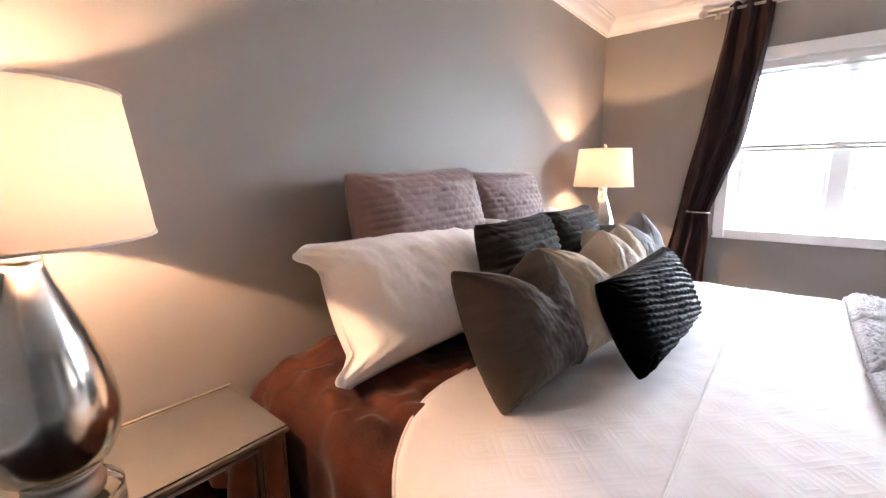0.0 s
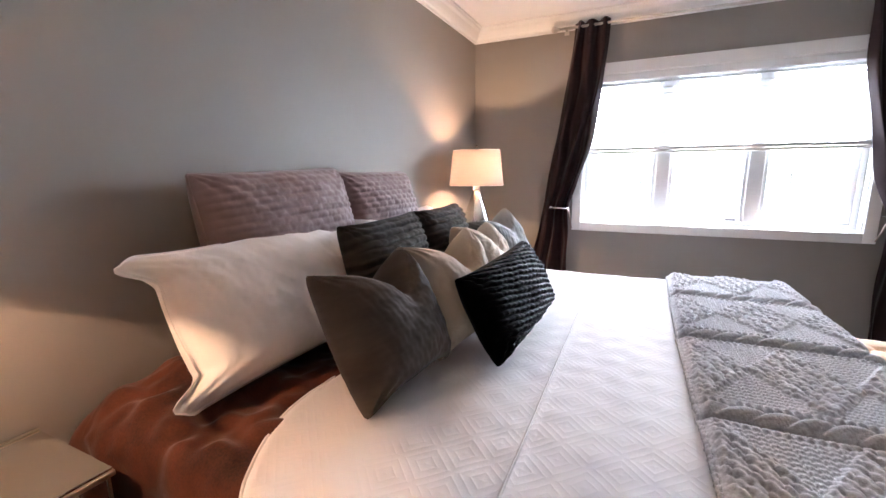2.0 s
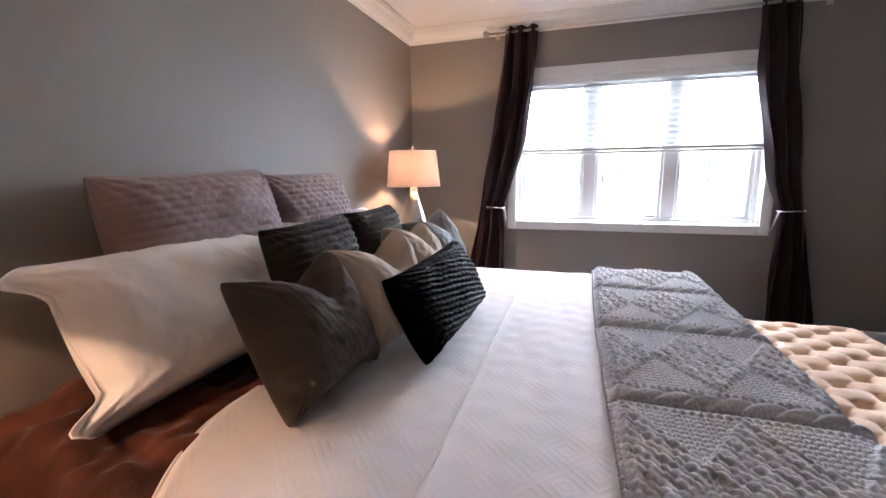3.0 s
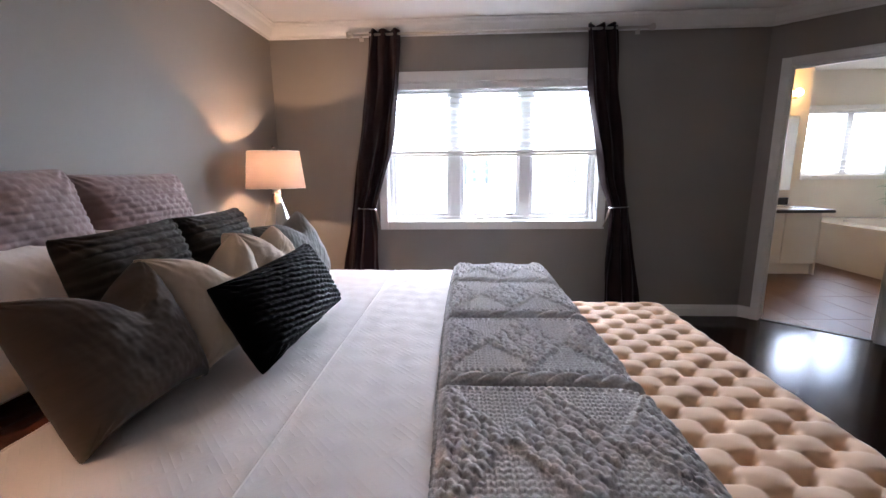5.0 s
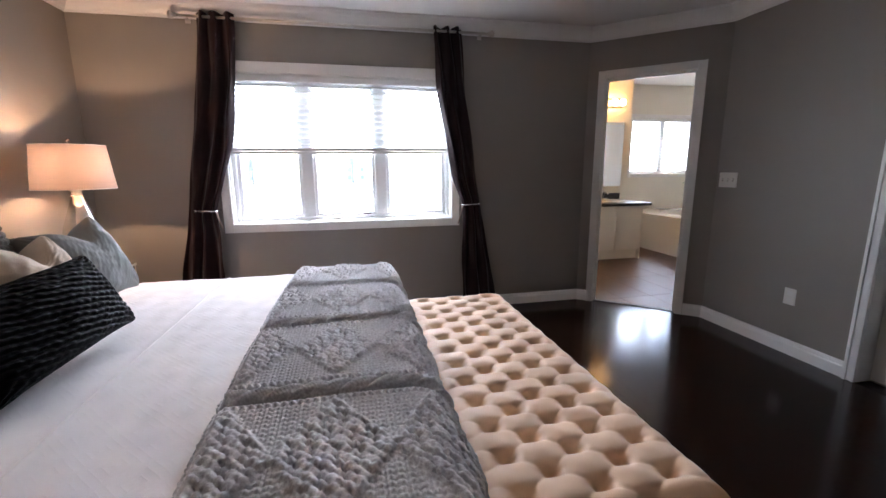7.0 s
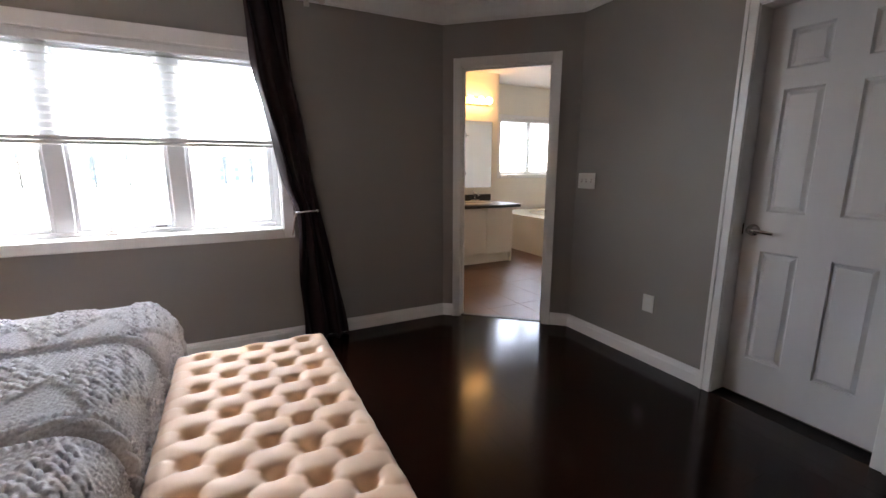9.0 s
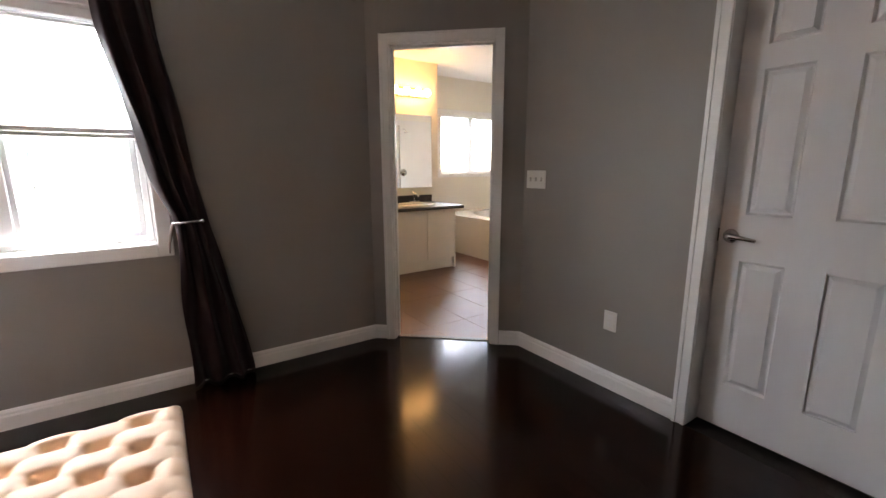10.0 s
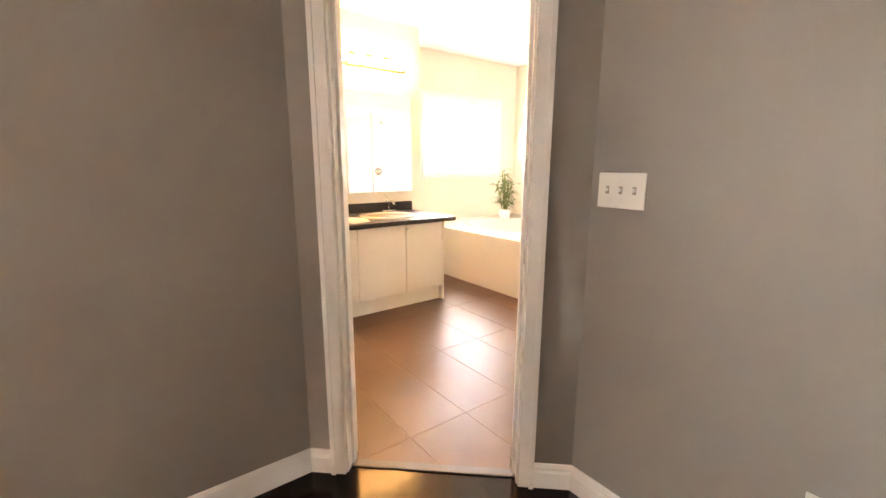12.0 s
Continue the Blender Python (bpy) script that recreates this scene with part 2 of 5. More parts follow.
def boxes(*rows, bevel=0.0):
    bm = bmesh.new()
    for r in rows:
        box(*r, bm=bm)
    if bevel:
        bmesh.ops.bevel(bm, geom=list(bm.edges), offset=bevel, segments=1, affect="EDGES")
    return bm


def lathe(profile, n=48, at=(0, 0, 0), bm=None, caps=True):
    """A turned shape from (radius, height) pairs."""
    bm = bm or bmesh.new()
    rings = []
    for r, z in profile:
        rings.append([bm.verts.new((at[0] + r * math.cos(2 * math.pi * k / n), at[1] + r * math.sin(2 * math.pi * k / n), at[2] + z)) for k in range(n)])
    for a, b in zip(rings, rings[1:]):
        for k in range(n):
            bm.faces.new((a[k], a[(k + 1) % n], b[(k + 1) % n], b[k]))
    if caps:
        bm.faces.new(rings[0][::-1])
        bm.faces.new(rings[-1])
    return bm


def tube(points, r, n=12, bm=None):
    """A round bar along a line of points."""
    bm = bm or bmesh.new()
    pts = [Vector(p) for p in points]
    rings = []
    for i, p in enumerate(pts):
        d = (pts[min(i + 1, len(pts) - 1)] - pts[max(i - 1, 0)]).normalized()
        side = d.cross(Vector((0, 0, 1)))
        side = side.normalized() if side.length > 0.05 else Vector((1, 0, 0))
        up = side.cross(d)
        rr = r[i] if isinstance(r, (list, tuple)) else r
        rings.append([bm.verts.new(p + side * rr * math.cos(2 * math.pi * k / n) + up * rr * math.sin(2 * math.pi * k / n)) for k in range(n)])
    for a, b in zip(rings, rings[1:]):
        for k in range(n):
            bm.faces.new((a[k], a[(k + 1) % n], b[(k + 1) % n], b[k]))
    bm.faces.new(rings[0][::-1])
    bm.faces.new(rings[-1])
    return bm


def sweep(profile, line, bm=None):
    """A moulding: a profile of (inward, height) pairs carried along a plan line, mitred, the room on its left."""
    bm = bm or bmesh.new()
    pts = [Vector((*p, 0)) for p in line]
    rings = []
    for i, p in enumerate(pts):
        dirs = []
        if i > 0:
            dirs.append((p - pts[i - 1]).normalized())
        if i < len(pts) - 1:
            dirs.append((pts[i + 1] - p).normalized())
        norms = [Vector((-d.y, d.x, 0)) for d in dirs]
        n = norms[0] if len(norms) == 1 else (norms[0] + norms[1]) / (1 + norms[0].dot(norms[1]))
        rings.append([bm.verts.new((p.x + n.x * a, p.y + n.y * a, z)) for a, z in profile])
    k = len(profile)
    for a, b in zip(rings, rings[1:]):
        for j in range(k):
            bm.faces.new((a[j], a[(j + 1) % k], b[(j + 1) % k], b[j]))
    bm.faces.new(rings[0])
    bm.faces.new(rings[-1][::-1])
    return bm


def surface(name, P, mat, parent=None, thick=0.0, closed_u=False):
    """A smooth cloth sheet from an array of points (rows, columns, 3); thick gives it a second side."""
    n, m = P.shape[:2]
    me = bpy.data.meshes.new(name)
    idx = np.arange(n * m).reshape(n, m)
    quads = np.stack([idx[:-1, :-1], idx[1:, :-1], idx[1:, 1:], idx[:-1, 1:]], -1).reshape(-1, 4)
    me.from_pydata(P.reshape(-1, 3).tolist(), [], quads.tolist())
    me.materials.append(mat)
    me.polygons.foreach_set("use_smooth", np.ones(len(me.polygons), dtype=bool))
    me.update()
    ob = new(name, me)
    ob.parent = parent
    if thick:
        s = ob.modifiers.new("thickness", "SOLIDIFY")
        s.thickness, s.offset = thick, -1
    return ob


def ripple(x, y, seed, scale):
    """Smooth made-up folds: a few crossed waves, between -1 and 1."""
    rng = np.random.RandomState(seed)
    h = np.zeros_like(x)
    for k in range(9):
        a, f, ph = rng.uniform(0, 2 * np.pi), scale * rng.uniform(0.5, 2.2), rng.uniform(0, 6.28)
        h += np.sin((x * np.cos(a) + y * np.sin(a)) * f * 6.28 + ph + 0.7 * np.sin((x * np.sin(a) - y * np.cos(a)) * f * 3.1 + ph)) / (1 + 0.3 * k)
    return h / 3.2


# ---- plan ----
XH, XR, YW, YB, CEIL = -0.944, 3.833, 4.010, -1.45, 2.46
CA, CB = Vector((3.052, 4.010, 0)), Vector((3.833, 3.300, 0))
CDIR = (CB - CA).normalized()
CLEN = (CB - CA).length
COUT = Vector((-CDIR.y, CDIR.x, 0))
CHAMFER = Matrix(((CDIR.x, COUT.x, 0, CA.x), (CDIR.y, COUT.y, 0, CA.y), (0, 0, 1, 0), (0, 0, 0, 1)))
WIN = (-0.0, 1.79, 0.845, 2.0)
DOOR_S = (0.152, 0.848)
D2 = (1.468, 2.150)
T = 0.14

# ---- bedroom shell ----
wall_north = structure(link("wall_north", boxes((XH - T, WIN[0], YW, YW + T, 0, CEIL), (WIN[1], CA.x + 0.06, YW, YW + T, 0, CEIL), (WIN[0], WIN[1], YW, YW + T, 0, WIN[2]), (WIN[0], WIN[1], YW, YW + T, WIN[3], CEIL)), M_WALL), "matte greige painted wall with a wide window")
wall_west = structure(link("wall_west", boxes((XH - T, XH, YB - T, YW, 0, CEIL)), M_WALL), "matte greige painted wall behind the bed")
wall_south = structure(link("wall_south", boxes((XH, XR + T, YB - T, YB, 0, CEIL)), M_WALL), "matte greige painted wall")
wall_east = structure(link("wall_east", boxes((XR, XR + T, YB, D2[0] - 0.02, 0, CEIL), (XR, XR + T, D2[1] + 0.02, CB.y + 0.05, 0, CEIL), (XR, XR + T, D2[0] - 0.02, D2[1] + 0.02, 2.06, CEIL)), M_WALL), "matte greige painted wall with a panelled door")
bm = boxes((0, DOOR_S[0] - 0.015, 0, 0.12, 0, CEIL), (DOOR_S[1] + 0.015, CLEN, 0, 0.12, 0, CEIL), (DOOR_S[0] - 0.015, DOOR_S[1] + 0.015, 0, 0.12, 2.055, CEIL))
bm.transform(CHAMFER)
wall_chamfer = structure(link("wall_chamfer", bm, M_WALL), "angled greige painted wall round the bathroom doorway")
ceiling = structure(link("ceiling", boxes((XH - T, XR + T, YB - T, YW + T, CEIL, CEIL + 0.1)), M_CEIL), "white painted bedroom ceiling")

CROWN = [(0, 2.352), (0.012, 2.352), (0.016, 2.366), (0.03, 2.374), (0.045, 2.392), (0.062, 2.420), (0.078, 2.432), (0.084, 2.446), (0.096, 2.446), (0.096, CEIL - 0.001), (0, CEIL - 0.001)]
ROOM = [(XH, YB), (XR, YB), (XR, CB.y), (CA.x, CA.y), (XH, YW), (XH, YB)]
structure(link("crown_trim", sweep(CROWN, ROOM), M_TRIM), "white moulded crown trim under the ceiling")
BASE = [(0, 0.001), (0.016, 0.001), (0.016, 0.068), (0.012, 0.078), (0.012, 0.088), (0.005, 0.100), (0, 0.102)]


def on_chamfer(s, out=0.0):
    p = CA + CDIR * s + COUT * out
    return (p.x, p.y)


def baseboard(line):
    structure(link("baseboard", sweep(BASE, line), M_TRIM), "white profiled baseboard along the wall")


baseboard([on_chamfer(DOOR_S[0] - 0.062), (CA.x, CA.y), (XH, YW), (XH, YB), (XR, YB), (XR, D2[0] - 0.062)])
baseboard([(XR, D2[1] + 0.062), (XR, CB.y), on_chamfer(DOOR_S[1] + 0.062)])

# ---- bathroom shell ----
BX0, BX1, BY0, BYV, BYN, BCEIL, VX = 2.95, 7.10, 3.32, 6.20, 6.78, 2.60, 5.08
BW = (5.52, 6.76, 1.16, 2.07)
structure(link("bath_wall_west", boxes((BX0 - 0.1, BX0, YW + T, BYV + 0.1, 0, BCEIL)), M_BATHWALL), "cream painted bathroom wall")
structure(link("bath_wall_vanity", boxes((BX0, VX, BYV, BYV + 0.12, 0, BCEIL)), M_BATHWALL), "cream painted wall behind the vanity")
structure(link("bath_wall_return", boxes((VX - 0.12, VX, BYV + 0.12, BYN + 0.12, 0, BCEIL)), M_BATHWALL), "cream painted wall return beside the tub")
structure(link("bath_wall_north", boxes((VX, BW[0], BYN, BYN + 0.12, 0, BCEIL), (BW[1], BX1, BYN, BYN + 0.12, 0, BCEIL), (BW[0], BW[1], BYN, BYN + 0.12, 0, BW[2]), (BW[0], BW[1], BYN, BYN + 0.12, BW[3], BCEIL)), M_BATHWALL), "cream painted wall with a bathroom window")
structure(link("bath_wall_east", boxes((BX1, BX1 + 0.12, BY0 - 0.1, BYN + 0.12, 0, BCEIL)), M_BATHWALL), "cream painted bathroom wall over the tub")
structure(link("bath_wall_south", boxes((XR + T, BX1, BY0 - 0.1, BY0, 0, BCEIL)), M_BATHWALL), "cream painted bathroom wall beside the shower")
bm = boxes((-0.1, DOOR_S[0] - 0.016, 0.122, 0.134, 0, BCEIL), (DOOR_S[1] + 0.016, CLEN + 0.1, 0.122, 0.134, 0, BCEIL), (DOOR_S[0] - 0.016, DOOR_S[1] + 0.016, 0.122, 0.134, 2.056, BCEIL))
bm.transform(CHAMFER)
structure(link("bath_wall_door", bm, M_BATHWALL), "cream painted inner side of the doorway wall")
structure(link("bath_ceiling", boxes((BX0 - 0.1, BX1 + 0.12, BY0 - 0.1, BYN + 0.12, BCEIL, BCEIL + 0.1)), M_CEIL), "white bathroom ceiling")

# unseen box added behind the panelled door to stop sky light leaking under it
structure(link("door_light_block", boxes((XR + T, 4.75, 1.10, 1.20, -0.1, CEIL), (XR + T, 4.75, 2.45, 2.55, -0.1, CEIL), (4.75, 4.85, 1.10, 2.55, -0.1, CEIL), (XR + T, 4.75, 1.20, 2.45, -0.12, -0.02), (XR + T, 4.75, 1.20, 2.45, CEIL, CEIL + 0.1)), M_WALL), "unseen plain box added behind the closed door to block outside light")

# ---- floors ----
floor = structure(link("floor", boxes((XH - T, XR + T, YB - T, YW + T, -0.15, -0.014)), M_SUB), "glossy dark espresso hardwood plank floor")
bm = bmesh.new()
corner = [on_chamfer(-0.25, 0.06), on_chamfer(CLEN + 0.25, 0.06), (BX1, BY0 - 0.05), (BX1, BYN), (BX0, BYN)]
top = [bm.verts.new((x, y, -0.0012)) for x, y in corner]
low = [bm.verts.new((x, y, -0.012)) for x, y in corner]
bm.faces.new(top)
bm.faces.new(low[::-1])
for i in range(len(top)):
    j = (i + 1) % len(top)
    bm.faces.new((top[i], low[i], low[j], top[j]))
bath_floor = structure(link("bath_floor", bm, M_GROUT), "brown porcelain tiled bathroom floor with pale grout")

# ---- bedroom window ----
window = empty("window_1", "wide white three-part casement window above the bed", "window", (0.9, YW, WIN[2]), kind="structure")


def at_world(ob, parent):
    ob.parent = parent
    ob.matrix_parent_inverse = parent.matrix_world.inverted()
    return ob


def wpart(name, bm, mat, parent, label="", smooth=False):
    """A part given in world coordinates."""
    ob = link(name, bm, mat, None, smooth)
    return tagged(at_world(ob, parent), label)


bpy.context.view_layer.update()
x0, x1, z0, z1 = WIN
casing = wpart("casing", boxes((x0 - 0.068, x0 + 0.004, YW - 0.022, YW - 0.002, z0 - 0.068, z1 + 0.08), (x1 - 0.004, x1 + 0.068, YW - 0.022, YW - 0.002, z0 - 0.068, z1 + 0.08), bevel=0.004), M_TRIM, window)
wpart("casing", boxes((x0 + 0.004, x1 - 0.004, YW - 0.022, YW - 0.002, z1 - 0.004, z1 + 0.08), bevel=0.004), M_TRIM, window)
wpart("window_sill", boxes((x0 + 0.004, x1 - 0.004, YW - 0.026, YW - 0.002, z0 - 0.068, z0 + 0.004), bevel=0.005), M_TRIM, window)
wpart("liner", boxes((x0, x0 + 0.012, YW, YW + 0.135, z0, z1), (x1 - 0.012, x1, YW, YW + 0.135, z0, z1), (x0 + 0.012, x1 - 0.012, YW, YW + 0.135, z0, z0 + 0.012), (x0 + 0.012, x1 - 0.012, YW, YW + 0.135, z1 - 0.012, z1)), M_TRIM, window)
PANES = ((0.075, 0.515), (0.658, 1.112), (1.256, 1.715))
YG = YW + 0.09
# outer frame and the two wide mullions
wpart("window_frame", boxes((x0 + 0.012, 0.045, YG - 0.03, YG + 0.03, z0 + 0.012, z1 - 0.012), (1.745, x1 - 0.012, YG - 0.03, YG + 0.03, z0 + 0.012, z1 - 0.012), (0.045, 1.745, YG - 0.03, YG + 0.03, z0 + 0.012, z0 + 0.04), (0.045, 1.745, YG - 0.03, YG + 0.03, z1 - 0.05, z1 - 0.012), (0.538, 0.635, YG - 0.03, YG + 0.03, z0 + 0.04, z1 - 0.05), (1.135, 1.233, YG - 0.03, YG + 0.03, z0 + 0.04, z1 - 0.05), bevel=0.004), M_VINYL, window)
for a, b in PANES:
    sash = wpart("sash", boxes((a - 0.03, a, YG - 0.018, YG + 0.018, z0 + 0.042, z1 - 0.052), (b, b + 0.03, YG - 0.018, YG + 0.018, z0 + 0.042, z1 - 0.052), (a, b, YG - 0.018, YG + 0.018, z0 + 0.042, z0 + 0.068), (a, b, YG - 0.018, YG + 0.018, z1 - 0.085, z1 - 0.052), bevel=0.003), M_VINYL, window)
    pane = wpart("pane", boxes((a, b, YG - 0.003, YG + 0.003, z0 + 0.068, z1 - 0.085)), M_PANE, sash, "clear window glass")
    pane.visible_shadow = False
wpart("screen_bar", boxes((0.882, 0.888, YG + 0.02, YG + 0.027, z0 + 0.068, z1 - 0.085)), M_PLATE, window)
bm = boxes((0.775, 0.835, YG - 0.055, YG - 0.03, z0 + 0.012, z0 + 0.032), bevel=0.005)
tube([(0.81, YG - 0.05, z0 + 0.034), (0.79, YG - 0.062, z0 + 0.05), (0.85, YG - 0.066, z0 + 0.03)], 0.006, bm=bm)
wpart("crank_handle", bm, M_NICKEL, window, "metal casement crank handle")
wpart("latch", boxes((1.03, 1.09, YG - 0.04, YG - 0.03, z0 + 0.05, z0 + 0.058)), M_SLOT, window)

# ---- blind, half drawn ----
blind = empty("window_blind", "white slatted wooden blind half drawn across the window", "blind", (0.89, YW - 0.01, z1))
bpy.context.view_layer.update()
wpart("valance", boxes((x0 + 0.014, x1 - 0.014, YW - 0.004, YW + 0.008, z1 - 0.058, z1 - 0.013), bevel=0.003), M_SLAT, blind)
wpart("headrail", boxes((x0 + 0.02, x1 - 0.02, YW + 0.012, YW + 0.05, z1 - 0.052, z1 - 0.014)), M_SLAT, blind)
slat_me = None
for k in range(11):
    zz = z1 - 0.078 - k * 0.0445
    m = Matrix.Translation((0.5 * (x0 + x1), YW + 0.031, zz)) @ Matrix.Rotation(radians(24), 4, "X")
    if slat_me is None:
        s = link("slat", boxes((-(x1 - x0) / 2 + 0.02, (x1 - x0) / 2 - 0.02, -0.024, 0.024, -0.0015, 0.0015)), M_SLAT)
        slat_me = s.data
    else:
        s = new("slat", slat_me)
    s.matrix_world = m
    at_world(s, blind)
wpart("bottom_rail", boxes((x0 + 0.018, x1 - 0.018, YW + 0.006, YW + 0.056, 1.398, 1.418), (x0 + 0.02, x1 - 0.02, YW + 0.008, YW + 0.054, 1.421, 1.444), bevel=0.003), M_SLAT, blind)
for xx in (0.22, 0.62, 1.17, 1.57):
    wpart("cord", tube([(xx, YW + 0.005, 1.42), (xx, YW + 0.005, z1 - 0.05)], 0.0012, 6), M_SLAT, blind)

# ---- curtain rod, curtains, holdbacks ----
ROD_Y, ROD_Z = YW - 0.075, 2.352
rod = empty("curtain_rod", "slim brushed nickel curtain rod with round finials", "curtain rod", (0.93, ROD_Y, ROD_Z))
bpy.context.view_layer.update()
wpart("rod", tube([(-0.22, ROD_Y, ROD_Z), (2.08, ROD_Y, ROD_Z)], 0.010), M_NICKEL, rod, smooth=True)
for xx, d in ((-0.22, -1), (2.08, 1)):
    bm = lathe([(0.010, 0), (0.016, 0.006), (0.012, 0.012), (0.024, 0.024), (0.028, 0.036), (0.024, 0.048), (0.010, 0.056)], 24)
    bm.transform(Matrix.Translation((xx, ROD_Y, ROD_Z)) @ Matrix.Rotation(radians(90 * d), 4, "Y"))
    wpart("finial", bm, M_NICKEL, rod, smooth=True)
    bm = tube([(xx - d * 0.05, ROD_Y, ROD_Z), (xx - d * 0.05, YW - 0.004, ROD_Z)], 0.007)
    box(xx - d * 0.05 - 0.018, xx - d * 0.05 + 0.018, YW - 0.006, YW - 0.001, ROD_Z - 0.03, ROD_Z + 0.03, bm=bm)
    wpart("bracket", bm, M_NICKEL, rod)


def curtain(inner, outer, side, label):
    """A gathered panel, its two edges given as (height, x) pairs from the rod to the floor."""
    n, m = 150, 170
    zs = np.linspace(2.388, 0.012, n)
    zi = [p[0] for p in inner][::-1]
    a = np.interp(zs, zi, [p[1] for p in inner][::-1])
    b = np.interp(zs, [p[0] for p in outer][::-1], [p[1] for p in outer][::-1])
    k = np.ones(9) / 9
    a = np.convolve(np.pad(a, 4, "edge"), k, "valid")
    b = np.convolve(np.pad(b, 4, "edge"), k, "valid")
    u = np.linspace(0, 1, m)[None, :]
    z = zs[:, None] + 0 * u
    w = np.abs(b - a)[:, None]
    pinch = np.exp(-((zs - 0.965) / 0.16) ** 2)[:, None]
    amp = 0.028 + 0.008 * np.clip((1.6 - z) / 1.6, 0, 1) - 0.012 * pinch
    ph = 2 * np.pi * 2.8 * u + 0.9 * np.sin(z * 1.7 + side) + 0.5 * np.sin(7 * u + z * 3)
    y = ROD_Y + 0.012 - amp * np.sin(ph) - 0.10 * amp * np.sin(2.3 * ph + z * 2) - 0.02 * pinch * np.sin(np.pi * u)
    x = a[:, None] + (b - a)[:, None] * u + 0.006 * np.sin(z * 9 + u * 13) * (1 - pinch)
    y = np.minimum(y, YW - 0.024 - 0.0 * u)
    z = z + 0.003 * np.sin(ph * 1.0) * np.clip((z - 2.33) / 0.05, 0, 1)
    ob = surface("curtain", np.stack([x, y, z], -1), M_CURTAIN, None, 0.003)
    return tagged(ob, label, "curtain", "curtains at the bedroom window")


curtain([(2.39, 0.15), (1.9, 0.125), (1.44, 0.055), (1.15, -0.03), (0.965, -0.10), (0.8, -0.085), (0.48, -0.08), (0.0, -0.06)], [(2.39, -0.10), (1.9, -0.15), (1.44, -0.235), (0.965, -0.30), (0.48, -0.39), (0.0, -0.45)], 0.3, "dark plum satin curtain tied back beside the far lamp")
curtain([(2.39, 1.625), (1.9, 1.66), (1.44, 1.745), (1.15, 1.80), (0.965, 1.875), (0.8, 1.875), (0.48, 1.865), (0.0, 1.87)], [(2.39, 1.86), (1.9, 1.905), (1.44, 1.965), (0.965, 2.035), (0.48, 2.13), (0.0, 2.20)], 1.9, "dark plum satin curtain tied back beside the bare wall")


def holdback(x, d):
    h = empty("curtain_holdback", "slim chrome curtain holdback with pale tie loop", "holdback", (x, YW, 0.965), group="curtain holdbacks")
    bpy.context.view_layer.update()
    wpart("arm", tube([(x, YW - 0.002, 0.965), (x, YW - 0.10, 0.965), (x + d * 0.015, YW - 0.135, 0.965), (x + d * 0.13, YW - 0.15, 0.972)], 0.006), M_CHROME, h, smooth=True)
    bm = lathe([(0.004, -0.01), (0.011, -0.006), (0.012, 0.0), (0.010, 0.006), (0.003, 0.01)], 16)
    bm.transform(Matrix.Translation((x + d * 0.135, YW - 0.15, 0.972)) @ Matrix.Rotation(radians(90), 4, "Y"))
    wpart("knob", bm, M_CHROME, h, smooth=True)
    wpart("tie_loop", tube([(x, YW - 0.12, 0.96), (x - d * 0.01, YW - 0.125, 0.92), (x - d * 0.022, YW - 0.11, 0.86), (x - d * 0.026, YW - 0.06, 0.80)], [0.007, 0.009, 0.006, 0.004]), M_SHADE, h, smooth=True)


holdback(-0.085, -1)
holdback(1.862, 1)


# ---- doors ----
def casing_local(s0, s1, top, m, parent, w=0.06, d=0.018):
    """Door casing on one face of a wall: two legs and a head, in the doorway's own plane."""
    for rows in (((s0 - w, s0, -d, -0.001, 0, top + w),), ((s1, s1 + w, -d, -0.001, 0, top + w),), ((s0, s1, -d, -0.001, top, top + w),)):
        r = rows[0]
        bm = boxes(r, bevel=0.003)
        if r[1] - r[0] < 0.1:
            outer = (r[0], r[0] + 0.018) if r[0] < s0 else (r[1] - 0.018, r[1])
            box(outer[0], outer[1], -d - 0.006, -d, 0, top + w, bm=bm)
        else:
            box(r[0], r[1], -d - 0.006, -d, top + w - 0.018, top + w, bm=bm)
        bm.transform(m)
        wpart("casing", bm, M_TRIM, parent)


doorway = empty("door_1", "white cased doorway open to the bathroom", "doorway", (*on_chamfer(0.52), 0), kind="structure")
bpy.context.view_layer.update()
casing_local(DOOR_S[0], DOOR_S[1], 2.04, CHAMFER, doorway)
bm = boxes((DOOR_S[0] - 0.014, DOOR_S[0] + 0.006, 0.001, 0.135, 0, 2.053), (DOOR_S[1] - 0.006, DOOR_S[1] + 0.014, 0.001, 0.135, 0, 2.053), (DOOR_S[0] + 0.006, DOOR_S[1] - 0.006, 0.001, 0.135, 2.034, 2.053), (DOOR_S[0] + 0.006, DOOR_S[0] + 0.018, 0.045, 0.08, 0, 2.034), (DOOR_S[1] - 0.018, DOOR_S[1] - 0.006, 0.045, 0.08, 0, 2.034), (DOOR_S[0] + 0.018, DOOR_S[1] - 0.018, 0.045, 0.08, 2.022, 2.034))
bm.transform(CHAMFER)
wpart("jamb", bm, M_TRIM, doorway)
bm = boxes((DOOR_S[1] - 0.010, DOOR_S[1] - 0.005, 0.010, 0.032, 0.90, 0.96), bevel=0.001)
bm.transform(CHAMFER)
wpart("strike_plate", bm, M_NICKEL, doorway)
bm = boxes((DOOR_S[0] + 0.006, DOOR_S[1] - 0.006, 0.03, 0.075, 0.0, 0.007), bevel=0.003)
bm.transform(CHAMFER)
structure(link("threshold_trim", bm, M_STRIP), "brushed metal threshold strip in the doorway")

